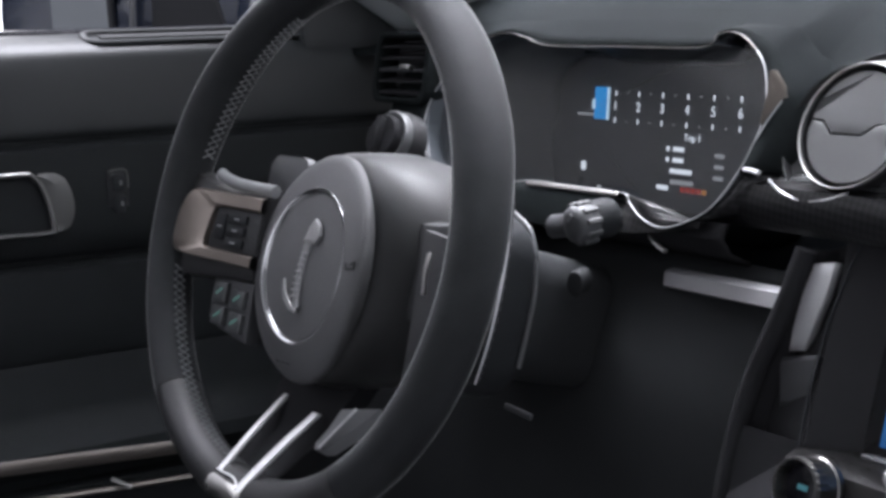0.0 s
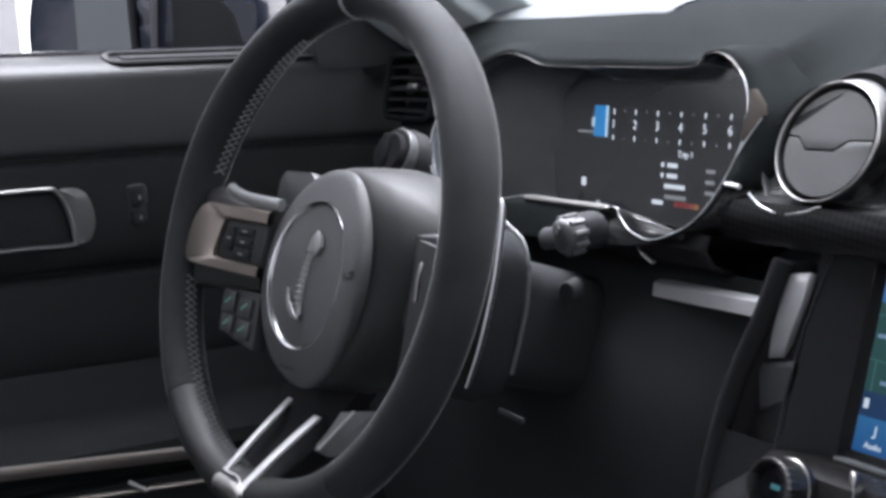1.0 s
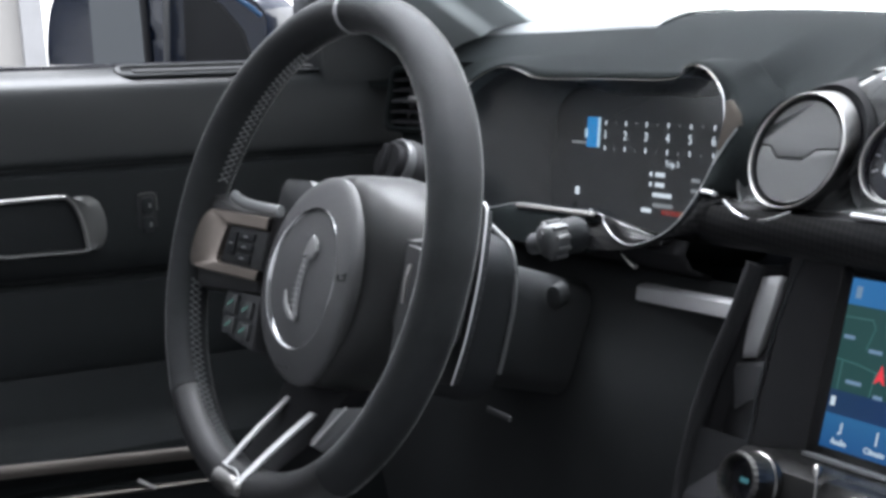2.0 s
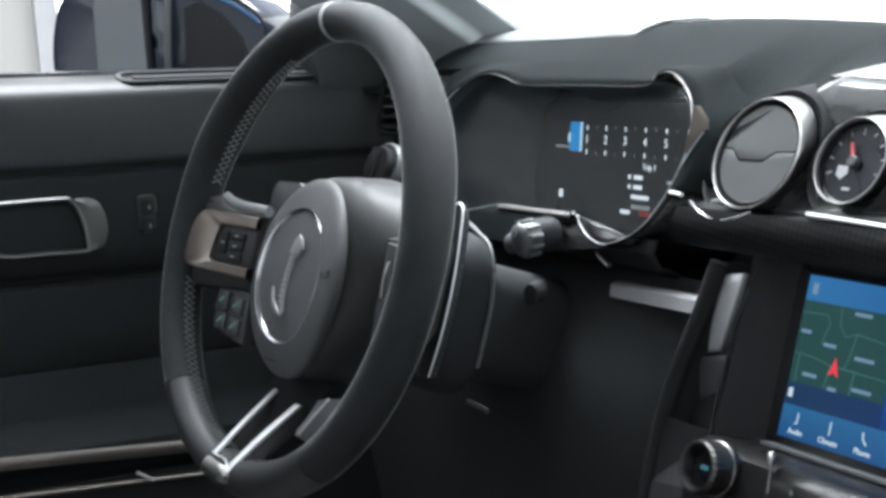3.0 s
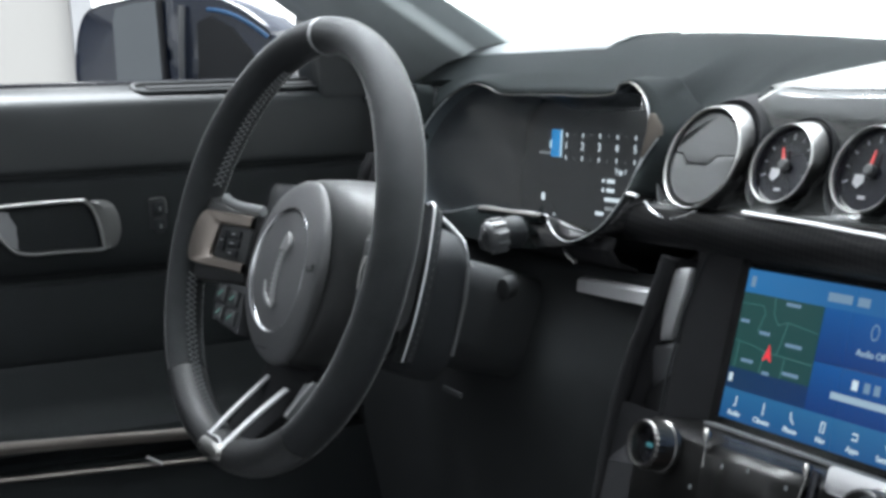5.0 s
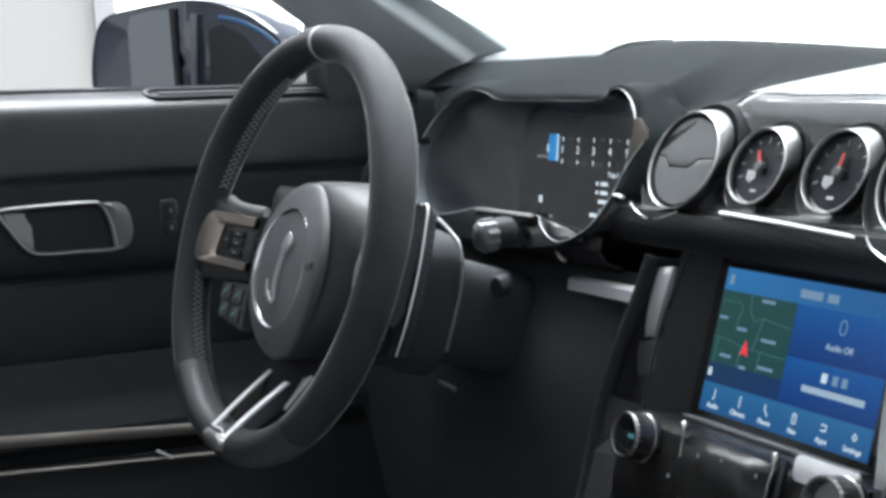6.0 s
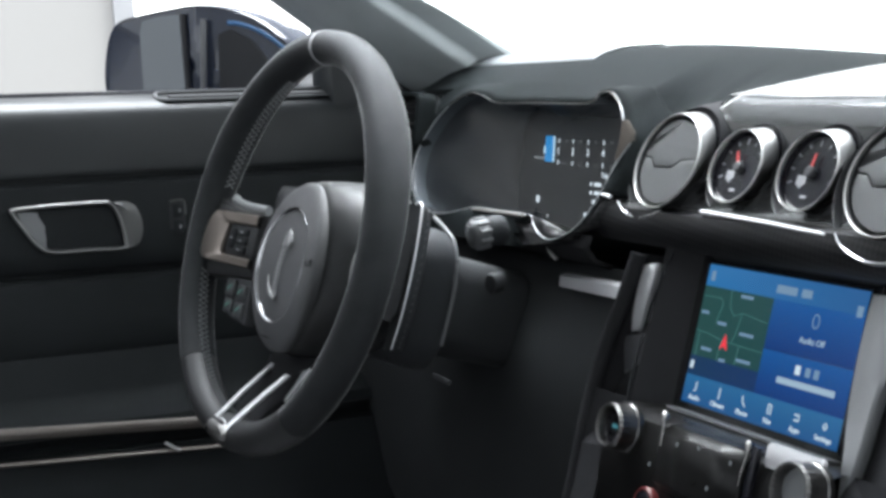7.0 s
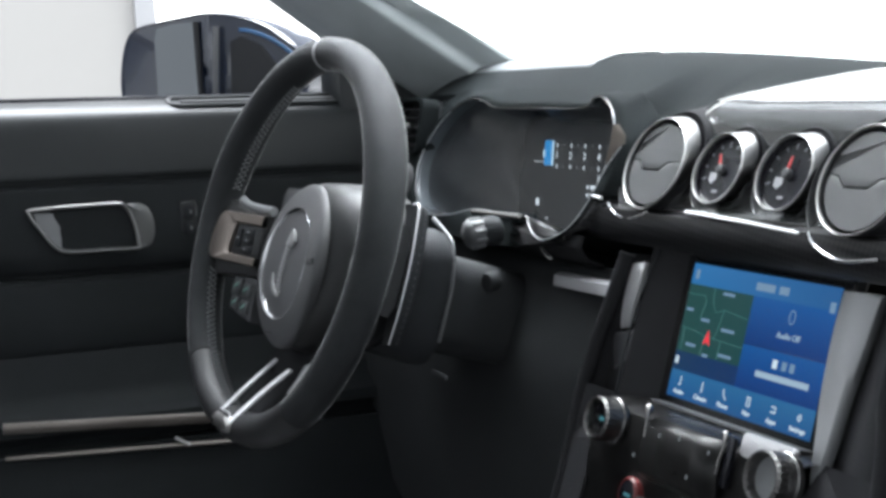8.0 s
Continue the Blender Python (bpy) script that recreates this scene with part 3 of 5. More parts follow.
def ring_parts(root, r, m, flare=1.24):
    c = m @ shift(-r * 0.36, -r * 0.08, 0)
    part("cowl", lathe([(r * (flare + 0.02), -0.034), (r * flare, -0.016), (r * (flare - 0.02), -0.0110), (r * (flare - 0.035), -0.0102), (r * (flare - 0.05), -0.0110)], 56, c, caps=False), GRAPHITE, root, "raised graphite cowl edge")
    part("scoop", lathe([(r * (flare - 0.048), -0.0108), (r * (1.12 + (flare - 1.2) * 0.5), -0.0160), (r * 0.98, -0.0185)], 56, c, caps=False), DEEP, root, "dark scoop round the barrel")
    back = Matrix.Identity(4)
    back[1][2] = -0.60
    back = m @ back
    # black collar proud of the fascia, drawing the shadow behind the barrel
    part("shadow_gap", lathe([(r * 1.095, -0.036), (r * 1.09, -0.0140), (r * 1.075, -0.0130), (r * 1.02, -0.0142), (r * 0.9, -0.0155)], 56, back, caps=False), ROLL, root, "dark ring for the shaded gap behind the barrel")
    part("neck", lathe([(r * 0.93, -0.036), (r * 0.93, -0.0115)], 56, back, caps=False), DIAL, root)
    part("barrel", lathe([(r * 0.92, -0.0122), (r * 0.968, -0.0120), (r * 0.975, -0.0110), (r * 1.014, -0.0012), (r * 1.004, 0.0006), (r * 0.998, 0.0010)], 56, back, caps=False), BARREL, root, "brushed silver barrel")
    part("lip", lathe([(r * 1.003, 0.0006), (r * 0.997, 0.0016), (r * 0.986, 0.0020), (r * 0.976, 0.0016), (r * 0.970, 0.0), (r * 0.968, -0.0025)], 56, m, caps=False), SATIN, root, "satin chrome lip")


def air_vent(x, y, z, r):
    m = pod_frame(x, y, z)
    v = thing("air_vent", "round air vent with closed dark flaps in a chrome ring", "air vent", group="round dash vents")
    ring_parts(v, r, m, 1.22)
    part("throat", lathe([(r * 0.969, -0.0015), (r * 0.945, -0.007), (r * 0.895, -0.018)], 56, m, caps=False), DEEP, v)
    # two flaps that meet on a stepped joint
    step = [(-0.86, 0.10), (-0.62, 0.08), (-0.44, -0.14), (0.16, -0.14), (0.38, 0.06), (0.86, 0.08)]
    arc = lambda a0, a1: [(0.88 * math.cos(radians(a0 + (a1 - a0) * k / 24)), 0.88 * math.sin(radians(a0 + (a1 - a0) * k / 24))) for k in range(25)]
    gap = 0.026
    upper = [(a * r, (b + gap) * r) for a, b in step] + [(a * r, b * r) for a, b in arc(3, 177)]
    lower = [(a * r, (b - gap) * r) for a, b in step[::-1]] + [(a * r, b * r) for a, b in arc(183, 357)]
    for poly in (upper, lower):
        part("flap", prism(poly, 0.004, m @ shift(0, 0, -0.0050), 0.0008), FLAP, v)
    part("backing", lathe([(r * 0.9, -0.021), (r * 0.9, -0.017)], 32, m), DEEP, v)
    return v


air_vent(0.2368, 0.2185, 0.9342, 0.0380)
air_vent(0.4800, 0.2155, 0.9320, 0.0375)
NEEDLE = material("needle_red", (0.45, 0.03, 0.03), 0.4, bump=0.0)
PRINT = material("dial_print", (0.26, 0.26, 0.27), 0.5, bump=0.0)


def gauge(x, y, z, r, turn):
    m = pod_frame(x, y, z)
    g = thing("gauge", "small round black gauge with red needle in a chrome ring", "gauge", group="twin dash gauges")
    ring_parts(g, r, m)
    part("throat", lathe([(r * 0.969, -0.0015), (r * 0.93, -0.0052)], 56, m, caps=False), DIAL, g)
    m = m @ shift(0, 0, 0.0085)
    part("face", lathe([(r * 0.925, -0.0145), (r * 0.92, -0.013)], 48, m), DIAL, g)
    for k in range(9):
        a = radians(200 - 27.5 * k)
        part("mark", box(0.0045 if k % 4 == 0 else 0.0028, 0.0008, 0.0004, m @ Matrix.Rotation(a, 4, "Z") @ shift(r * 0.74, 0, -0.0125)), PRINT, g, "", False)
    part("mark", prism([(-0.0045, 0.0040), (0.0040, 0.0040), (0.0045, -0.0010), (0.0, -0.0050), (-0.0045, -0.0020)], 0.0004, m @ shift(-0.0085, -r * 0.22, -0.0127)), PRINT, g, "", False)
    part("mark", box(0.006, 0.002, 0.0004, m @ shift(-0.002, -r * 0.60, -0.0125)), PRINT, g, "", False)
    nm = m @ Matrix.Rotation(radians(turn), 4, "Z")
    part("needle", prism([(r * 0.12, -0.0011), (r * 0.46, -0.0006), (r * 0.46, 0.0006), (r * 0.12, 0.0011)], 0.001, nm @ shift(0, 0, -0.0105)), NEEDLE, g, "red needle")
    part("needle_hub", lathe([(0.004, -0.0125), (0.004, -0.009), (0.003, -0.008)], 20, m), PLASTIC, g)
    return g


gauge(0.3158, 0.2230, 0.9328, 0.0275, 112)
gauge(0.3940, 0.2225, 0.9328, 0.0280, 84)

# ---- steering wheel ----
WN = Vector((0.10004, -0.94036, 0.32513))
WU = Vector((-WN.y, WN.x, 0)).normalized()
WV = WN.cross(WU)
WM = basis(WU, WV, WN, Vector((-0.007, -0.010, 0.865)))
wheel = thing("steering_wheel", "three-spoke sports steering wheel in black suede and leather", "steering wheel", WM)
RR, RC = 0.171, 0.009


def rim_point(deg, radial=0.0, out=0.0):
    """A point on the rim's centre line; radial: away from the hub, out: towards the driver."""
    a = radians(deg)
    off = (deg + 90 + 180) % 360 - 180
    r = RR * (1 - 0.012 * math.exp(-(off / 30) ** 2)) + 0.0042 * math.exp(-(((deg % 360) - 174) / 38) ** 2) + radial
    return Vector((r * math.cos(a), r * math.sin(a) + RC, 0.006 + out))


def grip_swell(d):
    """The rim swells at the two thumb grips."""
    d = (d + 360) % 360
    return 1 + 0.10 * math.exp(-((d - 150) / 22) ** 2) + 0.10 * math.exp(-((d - 30) / 22) ** 2)


def rim_piece(a0, a1, n, swell=1.0):
    rings = []
    for i in range(n + 1):
        d = a0 + (a1 - a0) * i / n
        grip = grip_swell(d)
        rings.append([rim_point(d, 0.0150 * grip * swell * math.cos(2 * math.pi * j / 20), 0.0170 * grip * swell * math.sin(2 * math.pi * j / 20)) for j in range(20)])
    return skin(rings, True, True)


part("rim", rim_piece(-53, 89.2, 80), SUEDE, wheel, "black suede rim section")
part("rim", rim_piece(90.8, 226, 76), SUEDE, wheel, "black suede rim section")
part("rim", rim_piece(226.3, 306.7, 50, 0.99), LEATHER, wheel, "smooth black leather lower rim")
part("centre_marker", rim_piece(89.3, 90.7, 2, 1.02), SILVERPLASTIC, wheel, "pale grey centre band")


def stitch(a0, a1, flip):
    """One thread of a cross stitch along the rim's inner front."""
    pts = []
    n = int(abs(a1 - a0) / 1.9)
    for i in range(n + 1):
        d = a0 + (a1 - a0) * i / n
        s = 1 if (i + flip) % 2 else -1
        turn = radians((192 if abs(d) < 180 else 180) + 14 * s)
        g = grip_swell(d) * 1.02
        pts.append(rim_point(d, 0.0150 * g * math.cos(turn), 0.0170 * g * math.sin(turn)))
    return tube(pts, 0.0007, 0.0007, 6, False, None, (0, 0, 1))


for a0, a1 in ((114, 165), (194, 262), (15, 66), (-60, -16)):
    for flip in (0, 1):
        part("stitching", stitch(a0, a1, flip), THREAD, wheel, "grey cross stitching")

# hub pad: a flat oval cover with a crisp edge, proud of a darker rounded barrel
HC = shift(-0.001, -0.0105, 0)


def pad_lathe(profile, caps=True):
    """Rings round the hub's axis whose outline grows taller than wide towards the edge."""
    tall = lambda r: r * (1.115 + 0.125 * ease(0.046, 0.060, r))
    return skin([[HC @ Vector((r * math.cos(2 * math.pi * i / 72), tall(r) * math.sin(2 * math.pi * i / 72), h - 1.5 * (tall(r) * math.sin(2 * math.pi * i / 72)) ** 2)) for i in range(72)] for r, h in profile], True, caps)


part("hub_pad", pad_lathe([(0.0570, -0.022), (0.0590, -0.013), (0.0606, -0.0035), (0.0604, -0.0012), (0.0594, 0.0004), (0.0565, 0.0018), (0.0520, 0.0032), (0.0458, 0.0042), (0.0454, 0.0012), (0.0430, 0.0012), (0.0428, 0.0024), (0.02, 0.0034), (0.002, 0.0036)]), HUB, wheel, "dark grey grained airbag cover")
part("hub_ring", pad_lathe([(0.0457, 0.0040), (0.0454, 0.0043), (0.0449, 0.0041), (0.0440, 0.0030), (0.0434, 0.0020), (0.0431, 0.0014)], False), CHROME, wheel, "thin chrome ring")
rings = []
for z, wr, wl, hi, lo in ((-0.094, 0.070, 0.060, 0.062, -0.060), (-0.084, 0.080, 0.068, 0.0745, -0.070), (-0.060, 0.086, 0.072, 0.0760, -0.080), (-0.040, 0.084, 0.072, 0.0725, -0.084), (-0.022, 0.074, 0.066, 0.0685, -0.084), (-0.013, 0.064, 0.060, 0.0640, -0.082), (-0.009, 0.057, 0.055, 0.0570, -0.078)):
    c, h = (hi + lo) / 2, (hi - lo) / 2
    ring = []
    for i in range(64):
        a = 2 * math.pi * i / 64
        ca, sa = math.cos(a), math.sin(a)
        ring.append((0.002 + (wr if ca > 0 else wl) * math.copysign(abs(ca) ** 0.86, ca), c + h * math.copysign(abs(sa) ** 0.86, sa), z))
    rings.append(ring)
part("hub_barrel", skin(rings), BARRELBLACK, wheel, "rounded black hub body behind the cover")
part("thumb_rest", tube(smooth_line([(-0.126, 0.0405, 0.004), (-0.116, 0.0375, 0.004), (-0.095, 0.0345, 0.003), (-0.055, 0.0335, 0.0)], 5), 0.0045, 0.004, 10), GREY, wheel, "smooth grey thumb rest")


HB = HC @ shift(-0.001, -0.001, -0.0022) @ Matrix.Diagonal((1.22, 1.12, 1, 1))


# raised badge: a slim ribbed curve with a blunt head and a split foot
def badge():
    body = smooth_line([(0.0050, 0.0185, 0), (0.0035, 0.0120, 0), (0.0020, 0.0030, 0), (0.0015, -0.0080, 0), (0.0022, -0.0180, 0), (0.0040, -0.0240, 0)], 5)
    return tube([HB @ Vector((p.x, p.y, 0.0058)) for p in body], 0.0034, 0.0014, 8, False, None, (0, 0, 1), lambda s: 1.15 - 0.2 * s)


EMBLEM = material("emblem_grey", (0.21, 0.21, 0.213), 0.34, grain=900, bump=0.1, spec=0.6)
emblem = part("badge", badge(), EMBLEM, wheel, "raised ribbed curved emblem")
part("badge_head", prism([(0.0000, 0.0140), (0.0035, 0.0235), (0.0075, 0.0285), (0.0125, 0.0250), (0.0145, 0.0190), (0.0105, 0.0130), (0.0085, 0.0165)], 0.0026, HB @ shift(0, 0, 0.0052), 0.0006), EMBLEM, emblem)
for k in range(9):
    part("badge_rib", box(0.0064, 0.0012, 0.0012, HB @ shift(0.0036 - 0.0024 * ease(0, 5, k), 0.0115 - 0.0036 * k, 0.0072), 0.0003, 1), EMBLEM, emblem, "", False)
for dx, dy in ((0.0, 0.0), (-0.0022, 0.0030), (-0.0040, 0.0062)):
    part("badge_tail", tube([HB @ Vector(p) for p in ((-0.0110 + dx * 0.3, -0.0150 + dy, 0.0060), (-0.0070 + dx * 0.4, -0.0205 + dy * 0.7, 0.0064), (-0.0010, -0.0245 + dy * 0.3, 0.0066), (0.0050, -0.0255, 0.0062))], 0.0012, 0.0012, 6), EMBLEM, emblem)
part("horn_mark", tube([HC @ Vector(p) for p in ((0.0490, 0.0070, 0.0040), (0.0500, 0.0035, 0.0038), (0.0560, 0.0045, 0.0024), (0.0560, 0.0090, 0.0024), (0.0530, 0.0070, 0.0032))], 0.0008, 0.0006, 6), DEEP, wheel)
for k in range(3):
    part("pad_mark", box(0.0045, 0.0012, 0.0005, HC @ shift(-0.006 + 0.006 * k, -0.0630, 0.0024)), DEEP, wheel, "", False)


SIGN = lit("switch_sign", (0.25, 0.55, 0.5), 0.22)


def spoke(sign):
    """A side spoke: leather arm, metal frame, switch blocks."""
    f = Matrix.Diagonal((1, 1, 1, 1)) if sign > 0 else Matrix.Diagonal((-0.84, 1, 1, 1)) @ shift(0, 0, -0.030)
    arm = []
    for s in range(9):
        k = s / 8
        u = -0.060 - 0.098 * k
        hi, lo, d = 0.036 - 0.004 * math.sin(math.pi * k) + 0.006 * k * k, -0.030 - 0.006 * k, 0.002 + 0.004 * k
        arm.append([(u, hi, d - 0.012), (u, hi - 0.004, d - 0.001), (u, hi - 0.010, d), (u, lo + 0.008, d), (u, lo + 0.002, d - 0.002), (u, lo, d - 0.014), (u, lo + 0.01, d - 0.020), (u, hi - 0.01, d - 0.020)])
    part("spoke", skin(arm, True, True, f), LEATHER if sign > 0 else DEEP, wheel)
    if sign < 0:
        part("switch_block", prism([(0.098, 0.026), (0.128, 0.022), (0.134, -0.010), (0.132, -0.060), (0.104, -0.064)], 0.008, shift(0, 0, -0.020), 0.002), DEEP, wheel, "dark switch block")
        part("toggle", tube(smooth_line([(0.1150, 0.012, -0.006), (0.1200, 0.002, -0.002), (0.1235, -0.012, -0.001)], 4), 0.0018, 0.0014, 8), KNOBMETAL, wheel, "slim metal toggle")
        part("toggle", tube(smooth_line([(0.1290, -0.038, -0.004), (0.1285, -0.050, -0.003), (0.1260, -0.060, -0.004)], 4), 0.0030, 0.0018, 8), COLLAR, wheel, "grey rocker")
        return
    outer = smooth_line([(-0.056, 0.0275, 0), (-0.120, 0.0280, 0), (-0.148, 0.0260, 0), (-0.160, 0.0120, 0), (-0.1635, -0.008, 0), (-0.159, -0.017, 0), (-0.145, -0.0200, 0), (-0.100, -0.0205, 0), (-0.056, -0.0205, 0)], 5)
    inner = smooth_line([(-0.056, 0.0175, 0), (-0.105, 0.0175, 0), (-0.1165, 0.0170, 0), (-0.1195, 0.0120, 0), (-0.1235, -0.004, 0), (-0.1235, -0.009, 0), (-0.1205, -0.0118, 0), (-0.100, -0.0122, 0), (-0.056, -0.0125, 0)], 5)
    lift = lambda p, z: (p.x, p.y, z + 0.006 * ease(0.09, 0.17, -p.x))
    rows = [[lift(p, 0.001) for p in outer], [lift(p, 0.0065) for p in outer], [lift(p.lerp(q, 0.12), 0.0085) for p, q in zip(outer, inner)], [lift(p.lerp(q, 0.85), 0.0085) for p, q in zip(outer, inner)], [lift(q, 0.0070) for q in inner], [lift(q, 0.002) for q in inner]]
    part("spoke_frame", skin(rows, False, False, f), BRONZE, wheel, "warm satin metal switch frame")
    blk = part("switch_block", prism([(-0.056, 0.017), (-0.116, 0.017), (-0.122, -0.010), (-0.056, -0.012)], 0.004, f @ shift(0, 0, 0.0025), 0.0008), DEEP, wheel)
    for a, b, w, h in ((-0.106, 0.004, 0.012, 0.018), (-0.084, 0.0105, 0.024, 0.0065), (-0.084, 0.0025, 0.024, 0.0065), (-0.084, -0.0060, 0.024, 0.0065)):
        part("button", box(w, h, 0.003, f @ shift(a, b, 0.0072), 0.0008), SHROUD, blk)
        part("button_mark", box(0.006, 0.0012, 0.0004, f @ shift(a, b, 0.0089)), PRINT, blk, "", False)
    low = part("switch_block", prism([(-0.062, -0.0305), (-0.116, -0.0305), (-0.114, -0.060), (-0.098, -0.066), (-0.058, -0.071)], 0.010, f @ shift(0, 0, -0.012), 0.0015), PLASTIC, wheel)
    for a, b, w, h in ((-0.101, -0.041, 0.018, 0.015), (-0.098, -0.057, 0.016, 0.013), (-0.076, -0.043, 0.018, 0.013), (-0.074, -0.059, 0.018, 0.013)):
        part("button", box(w, h, 0.004, f @ shift(a, b, -0.0010), 0.001), SWITCHGREY, low, "smoke grey switch")
        part("button_mark", tube([f @ Vector((a - 0.004, b - 0.0015, 0.0013)), f @ Vector((a + 0.004, b + 0.003, 0.0013))], 0.0009, 0.0003, 6), SIGN, low)


spoke(1)
spoke(-1)

# bottom spoke: two bright bars joined at the foot, dark panel between
def blade(p, q, w, t, rise):
    """A flat bar that swells a little towards the driver."""
    p, q = Vector(p), Vector(q)
    rings = []
    for i in range(11):
        c = p.lerp(q, i / 10) + Vector((0, 0, rise * math.sin(math.pi * i / 10)))
        rings.append([c + Vector((a * w, 0, b * t)) for a, b in ((-0.5, -1), (-0.5, -0.2), (-0.38, 0), (0.38, 0), (0.5, -0.2), (0.5, -1))])
    return skin(rings)


part("lower_spoke", skin([[(-0.052, -0.078, -0.034), (0.036, -0.078, -0.034), (0.036, -0.078, -0.050), (-0.052, -0.078, -0.050)], [(-0.044, -0.115, -0.022), (0.028, -0.115, -0.020), (0.028, -0.115, -0.036), (-0.044, -0.115, -0.036)],
                          [(-0.032, -0.155, 0.008), (0.016, -0.155, 0.008), (0.016, -0.155, -0.010), (-0.032, -0.155, -0.010)]]), ROLL, wheel)
part("spoke_bar", blade((-0.034, -0.0975, -0.026), (-0.0225, -0.1500, 0.0200), 0.0056, 0.003, 0.0012), WHITEMETAL, wheel, "bright satin spoke bar")
part("spoke_bar", blade((0.0185, -0.1010, -0.0165), (0.0090, -0.1560, 0.0240), 0.0078, 0.003, 0.0012), WHITEMETAL, wheel, "bright satin spoke bar")
part("spoke_foot", skin([[(-0.0240, -0.1500, 0.0180), (-0.0080, -0.1510, 0.0172), (0.0100, -0.1540, 0.0200), (0.0100, -0.1545, 0.004), (-0.0240, -0.1510, 0.002)],
                         [(-0.0262, -0.1540, 0.0238), (-0.0080, -0.1550, 0.0230), (0.0125, -0.1570, 0.0252), (0.0125, -0.1570, 0.006), (-0.0262, -0.1545, 0.004)],
                         [(-0.0255, -0.1590, 0.0262), (-0.0070, -0.1605, 0.0262), (0.0135, -0.1605, 0.0270), (0.0135, -0.1605, 0.009), (-0.0255, -0.1590, 0.007)],
                         [(-0.0235, -0.1630, 0.0262), (-0.0060, -0.1655, 0.0266), (0.0125, -0.1640, 0.0262), (0.0125, -0.1640, 0.010), (-0.0235, -0.1630, 0.008)],
                         [(-0.0205, -0.1655, 0.0225), (-0.0060, -0.1680, 0.0225), (0.0100, -0.1660, 0.0225), (0.0100, -0.1650, 0.010), (-0.0205, -0.1650, 0.008)]]), KNOBLIGHT, wheel, "dull satin spoke foot", True, 60)
part("foot_rim", tube(smooth_line([(-0.0225, -0.1490, 0.0205), (-0.0150, -0.1500, 0.0200), (-0.0060, -0.1500, 0.0195), (0.0030, -0.1520, 0.0210), (0.0090, -0.1550, 0.0240)], 4), 0.0009, 0.0009, 8), WHITEMETAL, wheel, "bright rim between the bars")
part("spoke_flank", skin([[(0.0444, -0.093, -0.018), (0.0651, -0.0892, -0.014), (0.0825, -0.085, -0.019), (0.080, -0.090, -0.030), (0.046, -0.098, -0.030)],
                          [(0.0340, -0.108, -0.018), (0.0500, -0.1045, -0.014), (0.0590, -0.103, -0.019), (0.057, -0.107, -0.030), (0.036, -0.112, -0.030)],
                          [(0.0201, -0.1241, -0.017), (0.0325, -0.1205, -0.015), (0.0350, -0.1212, -0.018), (0.034, -0.124, -0.028), (0.022, -0.127, -0.028)]]), FACET, wheel, "grey metal spoke flank with sharp ridge", True, 25)
part("flank_edge", tube([(0.0651, -0.0892, -0.0138), (0.0500, -0.1045, -0.0138), (0.0335, -0.1205, -0.0146)], 0.0011, 0.0008, 8), WHITEMETAL, wheel, "bright ridge line")


# paddles behind the rim: a blade whose back tapers in towards the hub
def paddle(sign):
    f = Matrix.Diagonal((sign, 1, 1, 1))
    pts = smooth_line([(0.118, 0.061, -0.0475), (0.126, 0.0615, -0.0465), (0.1310, 0.052, -0.0462), (0.1365, 0.012, -0.046), (0.1360, -0.028, -0.046), (0.1309, -0.0575, -0.0464)], 6)
    n = len(pts) - 1
    inner = [Vector((p.x - 0.034 * (1 - 0.45 * i / n), p.y - 0.002, -0.0500)) for i, p in enumerate(pts)]
    back = [Vector((p.x - 0.027, p.y - 0.001, -0.0720)) for p in pts]
    blade_ = part("paddle", skin([[f @ p for p in row] for row in (inner, [p + Vector((-0.001, 0, 0.0004)) for p in pts], [p + Vector((0, 0, -0.0022)) for p in pts], back, [p + Vector((-0.004, 0, 0.002)) for p in back])], False), SHROUD, wheel, "black shift paddle")
    if sign < 0:
        part("paddle_pad", prism(round_rect(0.050, 0.046, 0.008), 0.007, shift(-0.1135, 0.041, -0.0490), 0.002), TWIST, blade_, "grey paddle pad")
        return
    part("paddle_edge", tube([f @ p for p in pts], 0.0006, 0.0009, 8, False, None, (0, 0, 1), lambda s: 1.9 - 1.1 * s ** 0.4), WHITEMETAL, blade_, "bright metal paddle edge")
    for k in range(22):
        at = 9 + k * (n - 9) / 22
        p = pts[int(at)].lerp(pts[min(int(at) + 1, n)], at % 1)
        q = p.lerp(Vector((p.x - 0.027, p.y - 0.001, -0.0720)), 0.60) + Vector((0.0004, 0, -0.0001))
        part("paddle_dot", lathe([(0.0007, -0.0006), (0.0007, 0.0006)], 8, f @ Matrix.Translation(q) @ Matrix.Rotation(radians(136), 4, "Y")), PRINT, blade_)


paddle(1)
paddle(-1)

# ---- steering column ----
column = thing("steering_column", "black plastic steering column shroud with stalks", "steering column", WM)
rings = []
for n_, wu, top, bot in ((-0.072, 0.060, 0.034, -0.062), (-0.078, 0.070, 0.042, -0.068), (-0.110, 0.079, 0.050, -0.074), (-0.122, 0.081, 0.047, -0.073), (-0.127, 0.074, 0.040, -0.066)):
    c, h = (top + bot) / 2, top - bot
    rings.append([(x * 1.0, y + c, n_) for x, y in round_rect(2 * wu, h, 0.030, 6)])
part("shroud", skin(rings), SHROUD, column)
part("column_tube", skin([[(x, y + c, n_) for x, y in round_rect(2 * wu, h, 0.024, 6)] for n_, wu, c, h in ((-0.118, 0.066, -0.014, 0.092), (-0.18, 0.064, -0.014, 0.090), (-0.26, 0.062, -0.013, 0.088))]), KNEE, column)
